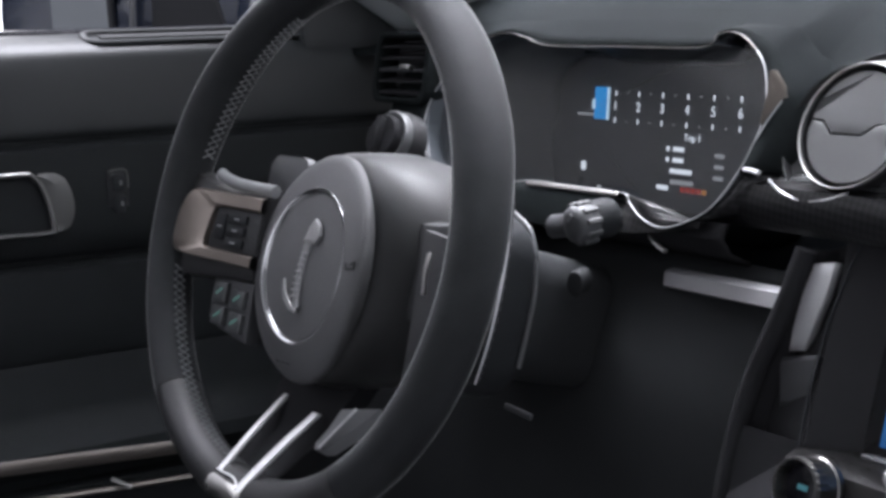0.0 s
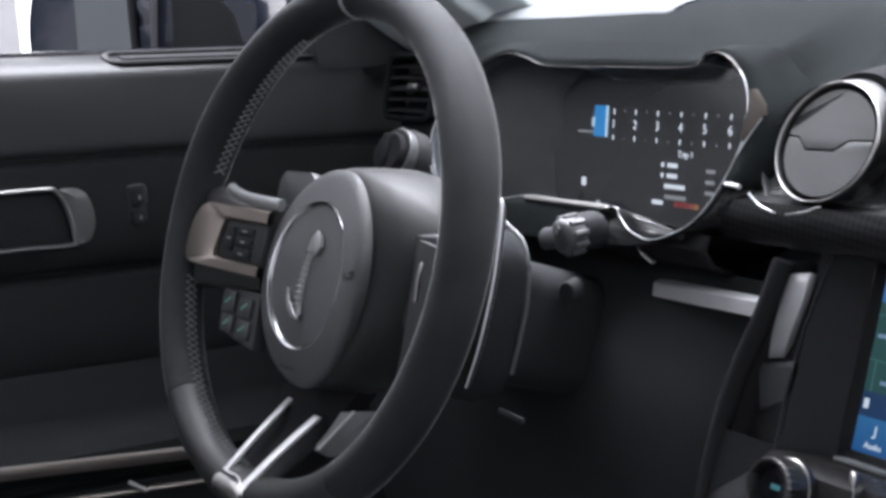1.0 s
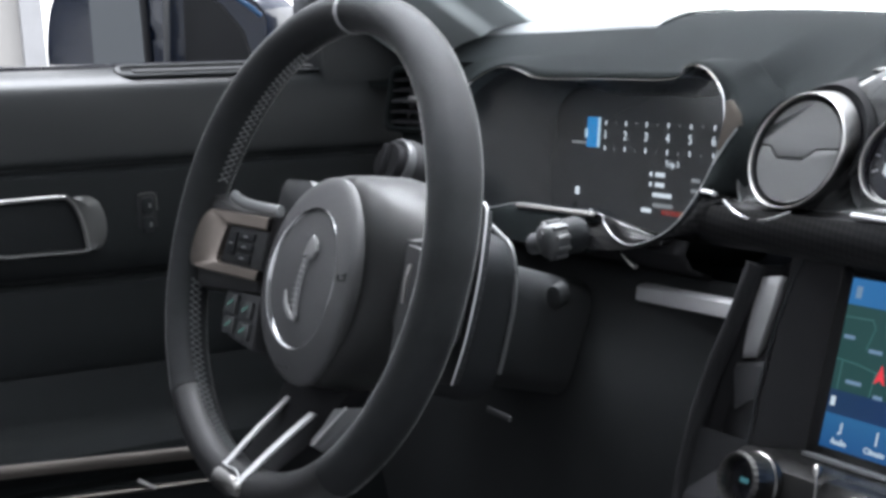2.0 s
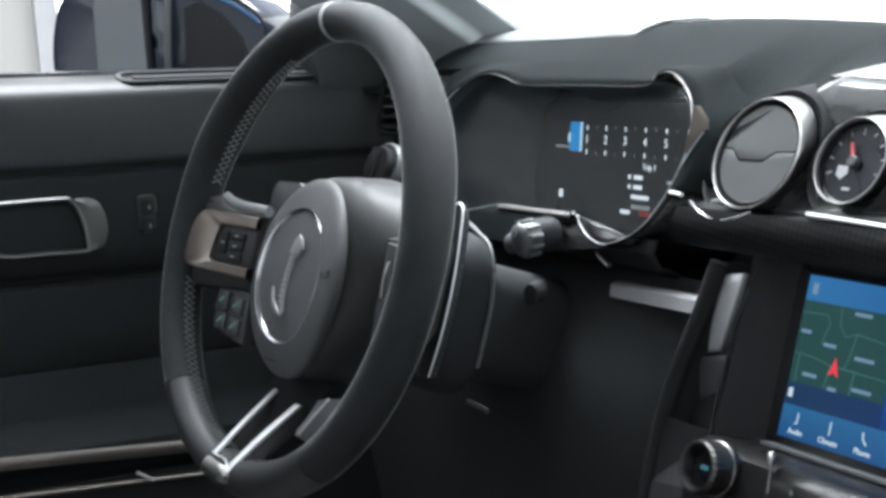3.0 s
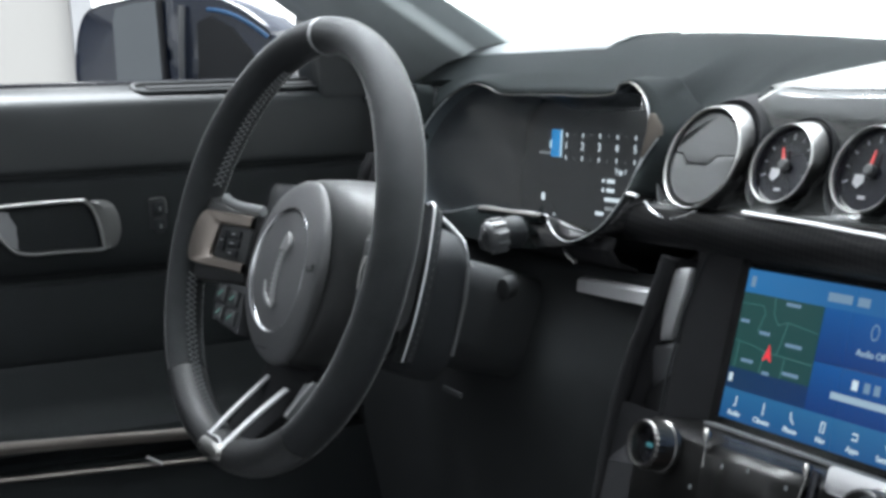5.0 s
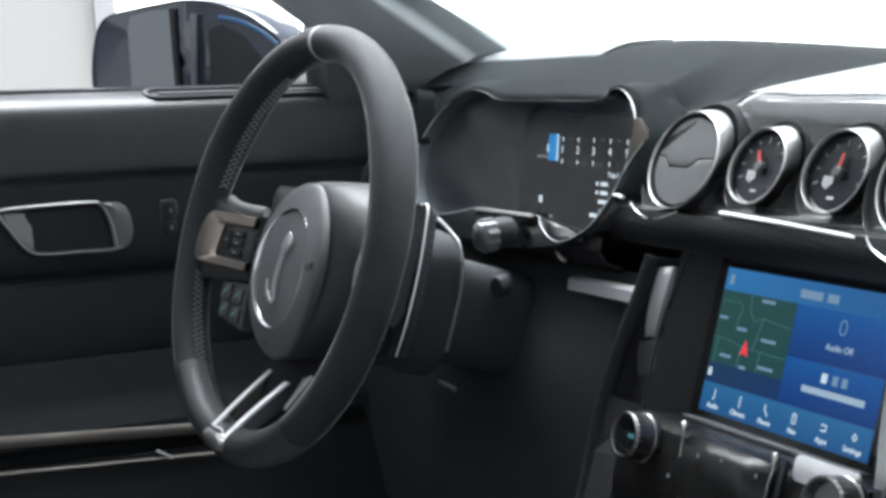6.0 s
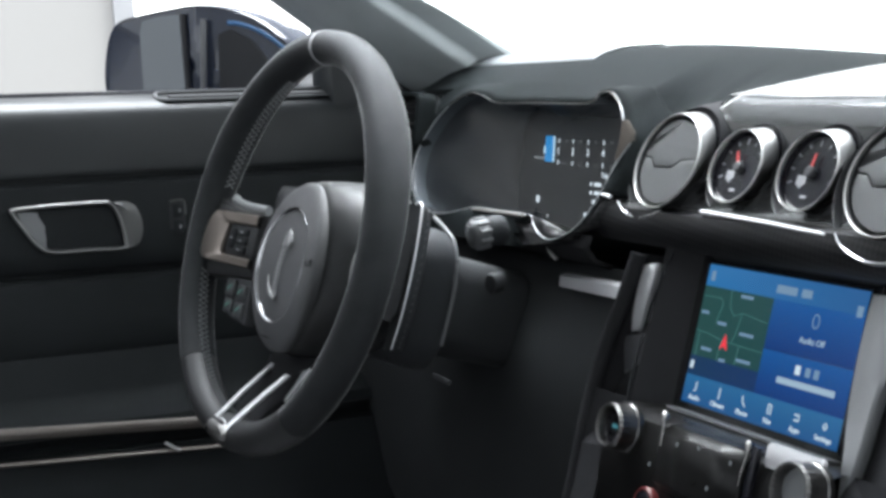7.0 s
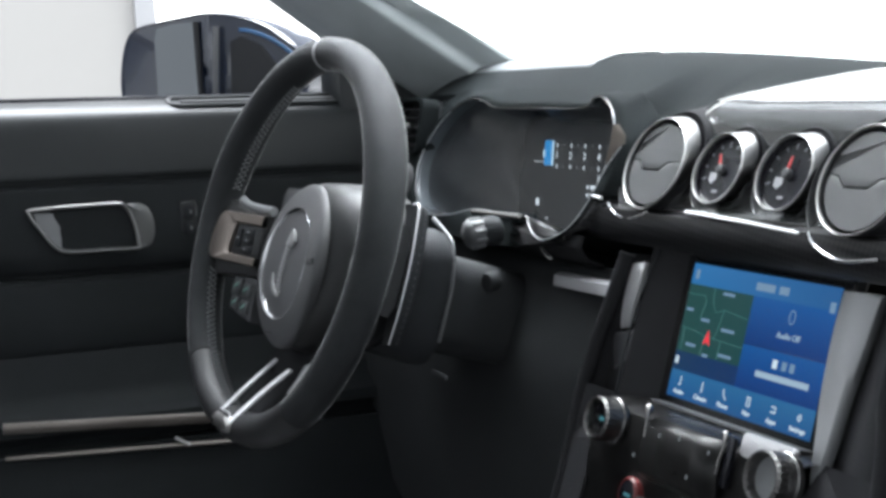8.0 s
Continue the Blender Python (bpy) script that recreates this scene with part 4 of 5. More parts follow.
# rounded lip of the shroud; the paler plastic stands for light along it
part("shroud_edge", tube(smooth_line([(0.030, 0.0600, -0.118), (0.054, 0.0503, -0.118), (0.0725, 0.0385, -0.1190), (0.0820, 0.007, -0.122), (0.0835, -0.020, -0.122), (0.0825, -0.048, -0.122)], 5), 0.0022, 0.0022, 8, False, None, (0, 0, 1), lambda s: 1.0 - 0.3 * s), COLLAR, column, "shroud joint, paler colour for its lit lip")


def stalk(sign):
    """A switch stalk that bends back towards the driver."""
    inv = WM.inverted()
    put = lambda p: inv @ Vector((p[0] if sign > 0 else -0.014 - p[0], p[1], p[2]))
    s = part("stalk", tube([put(p) for p in ((0.050, 0.142, 0.866), (0.085, 0.139, 0.872), (0.106, 0.135, 0.876), (0.1195, 0.130, 0.878))], 0.008, 0.007, 12), PLASTIC, column)
    tip, base = put((0.1180, 0.101, 0.8785)), put((0.1190, 0.134, 0.8810))
    ax = (tip - base).normalized()
    side = ax.orthogonal().normalized()
    m = basis(side, ax.cross(side), ax, base)
    part("cap", lathe([(0.0080, -0.003), (0.0108, -0.002), (0.0122, 0.001), (0.0126, 0.004), (0.0124, 0.012), (0.0116, 0.0148)], 28, m), SHROUD, s)
    part("collar", lathe([(0.0112, 0.014), (0.0122, 0.0155), (0.0122, 0.024), (0.0108, 0.0275), (0.008, 0.0292), (0.003, 0.0296)], 28, m), TWIST, s, "grey twist collar")
    for k in range(10):
        part("rib", box(0.0030, 0.0036, 0.0105, m @ Matrix.Rotation(2 * math.pi * k / 10, 4, "Z") @ shift(0.0122, 0, 0.0195), 0.0006, 1), TWIST, s, "", False)
    part("stalk_mark", box(0.006, 0.002, 0.0006, m @ shift(0.004, 0.003, 0.0297)), PRINT, s, "", False)


stalk(1)
stalk(-1)
part("key_barrel", lathe([(0.006, -0.014), (0.006, 0.0), (0.0055, 0.0015), (0.004, 0.002), (0.002, 0.002)], 28, WM.inverted() @ basis(Vector((0.86, 0.5, 0)).normalized(), Vector((0, 0, 1)), Vector((0.5, -0.86, 0)).normalized(), Vector((0.0568, 0.1523, 0.8262))), 1.5), KNEE, column, "dark oval key barrel")
part("adjust_lever", tube([(0.068, -0.0745, -0.130), (0.080, -0.0755, -0.1305), (0.094, -0.077, -0.131)], 0.0022, 0.0012, 8), PLASTIC, column)

# ---- headlamp switch and side vent at the dash's outer end ----
hs = thing("headlamp_switch", "round black headlamp switch with silver edge", "switch", pod_frame(-0.195, 0.155, 0.909, 8))
part("bezel", lathe([(0.024, -0.012), (0.024, -0.002), (0.0225, 0.0), (0.019, -0.001), (0.019, -0.010)], 40, None, caps=False), COLLAR, hs, "silver edge")
part("dial", lathe([(0.0185, -0.010), (0.0185, 0.004), (0.017, 0.0065), (0.006, 0.0065)], 40), ROLL, hs)
part("grip", box(0.006, 0.030, 0.008, shift(0, 0, 0.009), 0.0015), ROLL, hs)
part("housing", lathe([(0.026, -0.022), (0.026, -0.012), (0.0245, -0.008), (0.022, -0.008)], 40, None, caps=False), DEEP, hs)
sv = thing("side_vent", "dark side air vent with horizontal slats", "air vent", basis(Vector((1, 0, 0)), Vector((0, 0.2, 0.98)).normalized(), Vector((0, -0.98, 0.2)).normalized(), Vector((-0.268, 0.214, 0.960))))
part("frame", skin([[(x, y, z) for x, y in round_rect(w, h, 0.012)] for w, h, z in ((0.092, 0.062, -0.02), (0.092, 0.062, 0.0), (0.086, 0.056, 0.002), (0.082, 0.052, 0.0), (0.082, 0.052, -0.03))], True, False), PAD, sv)
part("backing", box(0.088, 0.058, 0.002, shift(0, 0, -0.022)), PLASTIC, sv)
for k in range(5):
    part("slat", box(0.082, 0.0022, 0.016, shift(0, -0.020 + 0.010 * k, -0.010) @ Matrix.Rotation(radians(18), 4, "X"), 0.0006), PLASTIC if k == 2 else ROLL, sv)
part("thumb_tab", box(0.016, 0.005, 0.006, shift(0.012, 0.0, 0.001), 0.0012), HANDLEMETAL, sv, "small silver thumb tab")

# ---- centre stack ----
stack = thing("centre_stack", "black centre console stack with silver flanks, knobs and switches", "console")
SY, SZ = Vector((0, 0.30, 0.954)).normalized(), Vector((0, -0.954, 0.30)).normalized()
SM = basis(Vector((1, 0, 0)), SY, SZ, Vector((0.358, 0.213, 0.808)))  # middle of the screen
part("screen_surround", prism(round_rect(0.192, 0.122, 0.005), 0.004, SM @ shift(0, 0, -0.0055), 0.001), GLOSS, stack)
for s in (-1, 1):
    f = Matrix.Diagonal((s, 1, 1, 1))
    # glossy cheek between screen and flank, then silver flank, then soft edge roll
    part("cheek", skin([[(-0.096, 0.062, -0.004), (-0.096, -0.062, -0.004)], [(-0.122, 0.060, 0.016), (-0.120, -0.064, 0.020)] if s > 0 else [(-0.106, 0.060, 0.006), (-0.106, -0.064, 0.006)], [(-0.124, 0.058, 0.010), (-0.122, -0.066, 0.012)] if s > 0 else [(-0.108, 0.058, 0.000), (-0.108, -0.066, 0.000)], [(-0.098, 0.060, -0.010), (-0.098, -0.064, -0.010)]], False, False, SM @ f), CHEEK, stack)
    if s < 0:
        fl = smooth_line([(-0.1060, 0.050, 0.033), (-0.1048, 0.030, 0.031), (-0.1046, 0.010, 0.028), (-0.1061, -0.020, 0.021), (-0.1102, -0.048, 0.014), (-0.1153, -0.077, 0.005)], 5)
        rows = [[(p.x, p.y, 0.0100) for p in fl], [(p.x, p.y, 0.0160) for p in fl], [(p.x - 0.15 * p.z, p.y, 0.0180) for p in fl], [(p.x - 0.9 * p.z, p.y + 0.001, 0.0165) for p in fl], [(p.x - p.z, p.y + 0.001, 0.0140) for p in fl], [(p.x - p.z - 0.0005, p.y + 0.001, 0.004) for p in fl]]
        thick(part("silver_flank", skin(rows, False, False, SM @ f), FACET, stack, "satin silver side flank"), 0.002, -1)
    # a curved silver flank whose face turns away downwards, then a second short facet, its shade put into the colour
    for v0, v1, hi, k, mt in ((0.0405, -0.0140, 0.0185, 3.8, FLANK), (-0.0145, -0.0440, 0.0110, 6.0, FLANK_SHADE)) if s > 0 else ():
        rows = []
        for i in range(9):
            v = v0 + (v1 - v0) * i / 8
            n_ = hi - k * (v0 - v) ** 2
            a = -0.1265 - 0.0055 * ease(-0.045, 0.020, -v)
            b = -0.1590 - 0.0025 * math.sin(math.pi * min(max((0.045 - v) / 0.09, 0), 1)) + 0.011 * ease(0.010, 0.062, -v)
            a, b = a - 1.3 * (hi - n_), b - 1.3 * (hi - n_)
            rows.append([(a + 0.001, v + 0.004, n_ - 0.006), (a, v + 0.004, n_), (a + (b - a) * 0.5, v + 0.001, n_ + 0.0005), (b, v - 0.002, n_ - 0.001), (b - 0.001, v - 0.002, n_ - 0.007)])
        thick(part("silver_flank", skin(rows, False, False, SM @ f), mt, stack, "satin silver side flank"), 0.0015, -1)
    if s > 0:
        near = [Vector((-0.1150, 0.060, 0.004)), Vector((-0.1215, 0.030, 0.004)), Vector((-0.1240, 0.000, 0.006)), Vector((-0.1245, -0.030, 0.008)), Vector((-0.1235, -0.066, 0.012))]
        far = [Vector((-0.1480, 0.052, 0.000)), Vector((-0.1590, 0.022, 0.000)), Vector((-0.1660, -0.012, 0.000)), Vector((-0.1690, -0.045, 0.002)), Vector((-0.1660, -0.085, 0.004))]
        part("flank_bed", skin([near, [p.lerp(q, 0.5) + Vector((0, 0, 0.002)) for p, q in zip(near, far)], far], False, False, SM @ f), CHEEK, stack, "black bed of the side flank")
    if s > 0:
        part("cheek_edge", tube([SM @ f @ Vector(p) for p in ((-0.1120, 0.066, 0.014), (-0.1165, 0.045, 0.0165), (-0.1220, 0.010, 0.019), (-0.1245, -0.030, 0.020), (-0.1230, -0.064, 0.0205))], 0.0009, 0.0009, 8), SHROUD, stack, "thin grey edge line")
    roll = smooth_line([(MID - 0.141, 0.204, 0.862), (0.206, 0.195, 0.830), (0.191, 0.183, 0.785), (0.184, 0.168, 0.735), (0.187, 0.148, 0.675), (0.190, 0.120, 0.610), (0.198, 0.07, 0.52)], 5)
    part("edge_roll", tube([p if s < 0 else Vector((max(2 * MID - p.x, 0.516) + 0.014, p.y, p.z)) for p in roll], 0.005, 0.0065, 14, False), ROLL, stack, "soft padded edge roll")
    wall = [p if s < 0 else Vector((max(2 * MID - p.x, 0.516) + 0.014, p.y, p.z)) for p in roll]
    thick(part("side_wall", skin([wall, [p + Vector((0.02 * -s, 0.10, -0.02)) for p in wall], [p + Vector((0.0, 0.40, -0.05)) for p in wall]], False), ROLL, stack), 0.004, 0)
    if s > 0:
        edge = smooth_line([SM @ Vector(q) for q in ((0.1400, 0.066, 0.006), (0.1355, 0.030, 0.006), (0.1325, 0.010, 0.006), (0.1270, -0.020, 0.006), (0.1240, -0.048, 0.006), (0.1200, -0.080, 0.008))], 5)
        thick(part("stack_side", skin([edge, [p.lerp(q, 0.5) for p, q in zip(edge, wall)], wall[:len(edge)]], False), ROLL, stack, "soft black side of the console"), 0.003, 0)
    face = [SM @ Vector(q) for q in ((-0.12 * -s, -0.062, 0.012), (-0.12 * -s, -0.10, 0.030), (-0.12 * -s, -0.16, 0.034), (-0.12 * -s, -0.25, 0.040))]
    rw = [wall[13], wall[17], wall[23], wall[30]]
    thick(part("stack_cheek", skin([face, rw], False), ROLL, stack, "", False), 0.003, 0)
part("top_bar", tube([SM @ Vector(p) for p in ((-0.092, 0.0600, 0.001), (0.0, 0.0610, 0.001), (0.092, 0.0600, 0.001))], 0.0022, 0.0018, 10), SATIN, stack, "slim satin bar")
part("hood", skin([[SM @ Vector((x, y, z)) for x in (-0.15, -0.10, 0.0, 0.10, 0.15)] for y, z in ((0.064, -0.012), (0.066, 0.004), (0.072, 0.012), (0.085, 0.010))], False, False), PLASTIC, stack)
# control shelf below the screen
part("shelf", skin([[SM @ Vector((x, y, z)) for x in (-0.120, -0.06, 0.0, 0.06, 0.120)] for y, z in ((-0.058, -0.006), (-0.061, 0.010), (-0.064, 0.026), (-0.070, 0.034), (-0.080, 0.036), (-0.112, 0.036), (-0.124, 0.034), (-0.135, 0.03), (-0.26, 0.045))], False, False), PANELBLACK, stack)
part("shelf_ledge", box(0.180, 0.0030, 0.012, SM @ shift(0.002, -0.0590, 0.004), 0.001), COLLAR, stack, "thin grey ledge")
part("console_body", box(0.25, 0.22, 0.10, SM @ shift(0, -0.19, -0.03), 0.01), ROLL, stack)
part("console_low", box(0.25, 0.9, 0.22, shift(MID, -0.32, 0.35), 0.03), LEATHER, stack)


def knob(x, y, r, face):
    m = SM @ shift(x, y, 0.036)
    k = part("knob", lathe([(r * 1.02, 0.0), (r * 1.04, 0.003), (r * 0.98, 0.006), (r * 0.98, 0.016), (r * 0.93, 0.019), (r * 0.85, 0.0195), (r * 0.80, 0.017), (r * 0.78, 0.011)], 48, m), KNOBMETAL, stack, "dark satin metal knob")
    ring = [[(r * q * (1 + 0.022 * (j // 2 % 2)) * math.cos(j * math.pi / 52), r * q * (1 + 0.022 * (j // 2 % 2)) * math.sin(j * math.pi / 52), z) for j in range(104)] for q, z in ((0.975, 0.0120), (0.975, 0.0180), (0.92, 0.0205), (0.85, 0.0205), (0.81, 0.0185), (0.79, 0.012))]
    part("knob_ring", skin(ring, True, False, m), KNOBMETAL, k, "knurled dark satin knob ring", False)
    part("knob_collar", lathe([(r * 1.06, 0.0), (r * 1.06, 0.004), (r * 1.0, 0.005)], 48, m, caps=False), KNOBMETAL, k)
    part("knob_face", lathe([(r * 0.80, 0.008), (r * 0.80, 0.0125), (r * 0.7, 0.0130)], 40, m), DIAL if face else GREY, k)
    if face:
        part("knob_mark", box(0.007, 0.003, 0.0004, m @ shift(0, 0, 0.0134)), face, k, "", False)


L_TEAL, L_MARK = lit("switch_teal", (0.15, 0.5, 0.6), 0.25), lit("switch_mark", (0.4, 0.45, 0.5), 0.2)
knob(-0.0890, -0.0800, 0.0170, L_TEAL)
knob(0.1145, -0.0765, 0.0180, None)
part("knob_plate", prism(round_rect(0.054, 0.016, 0.003), 0.003, SM @ shift(0.0930, -0.0630, 0.0345), 0.001), SILVERPLASTIC, stack, "satin silver plate beside the knob")
panel = part("switch_panel", skin([[SM @ Vector((x, y, z)) for x in (-0.039, -0.01, 0.02, 0.054)] for y, z in ((-0.064, 0.027), (-0.067, 0.037), (-0.074, 0.043), (-0.090, 0.044), (-0.108, 0.042), (-0.112, 0.036))], False, False), PANELBLACK, stack, "black rounded switch panel")
thick(panel, 0.004, -1)
for pts in ([(-0.0432, -0.0605, 0.0400), (-0.0405, -0.0640, 0.0425), (-0.0380, -0.0690, 0.0440), (-0.0366, -0.0750, 0.0448), (-0.0358, -0.0820, 0.0448)], [(0.0520, -0.0600, 0.0400), (0.0545, -0.0640, 0.0425), (0.0560, -0.0690, 0.0440), (0.0555, -0.0780, 0.0450), (0.0545, -0.0880, 0.0445)]):
    part("divider", tube(smooth_line([SM @ Vector(p) for p in pts], 4), 0.0030, 0.0024, 10, False, None, (1, 0, 0), lambda s: 1.15 - 0.95 * ease(0.12, 0.42, s)), KNOBLIGHT, stack, "bright chrome divider")
part("divider_gap", prism([(0.0585, -0.060), (0.0640, -0.061), (0.0625, -0.096), (0.0570, -0.094)], 0.004, SM @ shift(0, 0, 0.0385), 0.001), DIAL, stack, "dark slot beside the divider")
for bx, by in ((-0.0437, -0.0970), (-0.0170, -0.0770), (0.0074, -0.0740), (0.0430, -0.0757), (0.0246, -0.0972)):
    part("switch_mark", box(0.0024, 0.0030, 0.0004, SM @ shift(bx, by, 0.0450)), L_MARK, stack, "", False)
RED = material("hazard_red", (0.10, 0.014, 0.014), 0.4, bump=0.0)
bt = part("start_button", lathe([(0.0125, 0.0), (0.0125, 0.006), (0.0112, 0.0075), (0.0100, 0.0075)], 36, SM @ shift(-0.0475, -0.1265, 0.034), caps=False), RED, stack, "red ring of the start button")
part("button_face", lathe([(0.0102, 0.0), (0.0102, 0.0068), (0.0085, 0.0074), (0.002, 0.0076)], 36, SM @ shift(-0.0475, -0.1265, 0.034)), DIAL, bt, "dark button face")
part("button_mark", box(0.008, 0.0026, 0.0004, SM @ shift(-0.0460, -0.1275, 0.0418)), L_TEAL, bt, "", False)
for k, (bx, mt) in enumerate(((-0.012, KNOBMETAL), (0.014, KNOBMETAL), (0.040, KNOBMETAL), (0.066, KNOBMETAL))):
    tg = part("toggle", tube([SM @ Vector(p) for p in ((bx, -0.130, 0.034), (bx, -0.127, 0.046), (bx, -0.125, 0.053))], 0.008, 0.004, 12), mt, stack, "satin toggle switch")

# ---- touchscreen ----
screen = thing("touchscreen", "lit touchscreen with map, audio tile and blue menu bar", "touchscreen", SM @ shift(0.0012, 0, 0))
W, H = 0.171, 0.104


def shade(name, c0, c1, along, strength):
    """A lit area that runs from one colour to another across its width or height."""
    m = lit(name, c0, strength)
    nt = m.node_tree
    co = nt.nodes.new("ShaderNodeTexCoord")
    sp = nt.nodes.new("ShaderNodeSeparateXYZ")
    mx = nt.nodes.new("ShaderNodeMix")
    mx.data_type = "RGBA"
    mx.inputs["A"].default_value, mx.inputs["B"].default_value = (*c0, 1), (*c1, 1)
    nt.links.new(co.outputs["Generated"], sp.inputs[0])
    nt.links.new(sp.outputs[along], mx.inputs["Factor"])
    nt.links.new(mx.outputs["Result"], nt.nodes["Principled BSDF"].inputs["Emission Color"])
    return m


S_TOP = shade("screen_status", (0.020, 0.14, 0.36), (0.012, 0.085, 0.25), 0, 0.86)
S_MAP = shade("screen_map", (0.016, 0.066, 0.066), (0.012, 0.060, 0.064), 0, 0.74)
S_TILE = shade("screen_tile", (0.002, 0.030, 0.16), (0.004, 0.075, 0.28), 1, 0.84)
S_BLUE = shade("screen_menu", (0.010, 0.075, 0.23), (0.018, 0.12, 0.29), 1, 0.82)
S_DARK = shade("screen_band", (0.006, 0.03, 0.085), (0.004, 0.025, 0.10), 0, 0.9)
S_ROAD = lit("screen_road", (0.05, 0.15, 0.15), 0.8)
S_TEXT = lit("screen_text", (0.62, 0.75, 0.85), 0.75)
S_SOFT = lit("screen_soft", (0.40, 0.55, 0.70), 0.62)
S_FAINT = lit("screen_faint", (0.20, 0.33, 0.50), 0.62)
S_RED = lit("screen_red", (0.75, 0.04, 0.06), 0.9)
part("glass", box(W + 0.004, H + 0.004, 0.003, shift(0, 0, -0.0018), 0.0008), GLOSS, screen)


def area(name, x0, y0, x1, y1, mat, lift=0.0):
    """x from the screen's left edge, y from its top, both as shares."""
    return part(name, box((x1 - x0) * W, (y1 - y0) * H, 0.0004, shift(((x0 + x1) / 2 - 0.5) * W, (0.5 - (y0 + y1) / 2) * H, lift)), mat, screen, "", False)


def spot(x, y, z=0.0009):
    return Vector(((x - 0.5) * W, (0.5 - y) * H, z))


area("status_bar", 0, 0, 1, 0.155, S_TOP)
area("map", 0, 0.155, 0.465, 0.66, S_MAP)
area("map_footer", 0, 0.66, 0.465, 0.80, S_DARK)
area("audio_tile", 0.468, 0.155, 1, 0.49, S_TILE)
area("phone_tile", 0.468, 0.494, 1, 0.80, S_TILE)
area("menu_bar", 0, 0.80, 1, 1, S_BLUE)
for pts in ([(0, 0.23), (0.13, 0.225), (0.15, 0.27), (0.125, 0.40)], [(0.19, 0.155), (0.20, 0.27), (0.235, 0.33), (0.29, 0.30), (0.46, 0.33)], [(0.29, 0.30), (0.27, 0.46), (0.255, 0.52)], [(0, 0.48), (0.10, 0.49), (0.19, 0.515), (0.465, 0.53)], [(0.19, 0.515), (0.18, 0.66)], [(0.03, 0.49), (0.03, 0.66)], [(0.31, 0.53), (0.305, 0.66)]):
    part("road", tube([spot(x, y, 0.0004) for x, y in pts], 0.0003, 0.0003, 6, False), S_ROAD, screen)
for x, y, w in ((0.04, 0.345, 0.05), (0.17, 0.40, 0.06), (0.345, 0.44, 0.09), (0.10, 0.60, 0.07), (0.22, 0.65, 0.04), (0.36, 0.62, 0.09), (0.30, 0.185, 0.08)):
    area("place_label", x - w / 2, y - 0.011, x + w / 2, y + 0.011, S_FAINT, 0.0006)
part("position_arrow", prism([(x * W, y * H) for x, y in ((0, 0.065), (0.024, -0.045), (0, -0.02), (-0.024, -0.045))], 0.0004, Matrix.Translation(spot(0.215, 0.53, 0.0008))), S_RED, screen)
area("map_button", 0.015, 0.70, 0.035, 0.755, S_TEXT, 0.0006)
area("clock_bar", 0.475, 0.06, 0.60, 0.115, S_FAINT, 0.0006)
area("clock_bar", 0.63, 0.06, 0.69, 0.115, S_FAINT, 0.0006)
area("status_icon", 0.03, 0.045, 0.055, 0.115, S_FAINT, 0.0006)
area("status_icon", 0.955, 0.10, 0.985, 0.17, S_FAINT, 0.0006)
part("audio_icon", tube([spot(0.745 + 0.018 * math.cos(a / 10 * math.pi), 0.25 + 0.045 * math.sin(a / 10 * math.pi), 0.0007) for a in range(20)], 0.0005, 0.0003, 6, True), S_FAINT, screen)
words("Audio Off", 0.0062, Matrix.Translation(spot(0.745, 0.385, 0.0006)), S_SOFT, screen)
area("label_bar", 0.59, 0.650, 0.93, 0.692, S_SOFT, 0.0006)
for x in (0.70, 0.76, 0.81):
    area("phone_icon", x - 0.014, 0.55, x + 0.014, 0.61, S_TEXT if x < 0.75 else S_FAINT, 0.0006)
for k, tx in enumerate(("Audio", "Climate", "Phone", "Nav", "Apps", "Settings")):
    x = 0.088 + 0.166 * k
    words(tx, 0.0052, Matrix.Translation(spot(x, 0.955, 0.0006)), S_TEXT, screen)
    ic = [[(0, 0.8), (0, -0.6), (-0.5, -0.7)], [(0, 0.9), (0, -0.9)], [(-0.5, 0.8), (-0.35, -0.1), (0.5, -0.8)], [(-0.4, 0.7), (0.4, 0.7), (0.4, -0.7), (-0.4, -0.7), (-0.4, 0.7)], [(-0.6, 0.4), (0.6, 0.4), (0.6, -0.4), (-0.6, -0.4)], [(-0.5, 0.0), (0.0, 0.5), (0.5, 0), (0, -0.5), (-0.5, 0)]][k]
    part("menu_icon", tube([spot(x, 0.875, 0.0006) + Vector((a * 0.0038, b * 0.0045, 0)) for a, b in ic], 0.0006, 0.0003, 6), S_TEXT, screen)

# ---- driver door ----
door = thing("car_door", "closed dark grey vinyl car door with silver armrest trim", "car door")


def door_z(z, y):
    return z - 0.035 * y


PROFILE = [(-0.475, 0.980), (-0.474, 1.0010), (-0.468, 1.0025), (-0.440, 1.0012), (-0.414, 0.9975), (-0.398, 0.989), (-0.390, 0.976), (-0.385, 0.954), (-0.382, 0.930), (-0.382, 0.921), (-0.3855, 0.917), (-0.3855, 0.913), (-0.380, 0.908),
           (-0.377, 0.880), (-0.376, 0.840), (-0.379, 0.822), (-0.386, 0.816), (-0.386, 0.811), (-0.376, 0.806), (-0.373, 0.770), (-0.371, 0.735), (-0.374, 0.729), (-0.371, 0.722), (-0.366, 0.690), (-0.358, 0.672), (-0.345, 0.664),
           (-0.336, 0.660), (-0.334, 0.650), (-0.350, 0.646), (-0.356, 0.636), (-0.350, 0.629), (-0.336, 0.627), (-0.336, 0.615), (-0.330, 0.56), (-0.326, 0.48), (-0.332, 0.40), (-0.36, 0.28)]
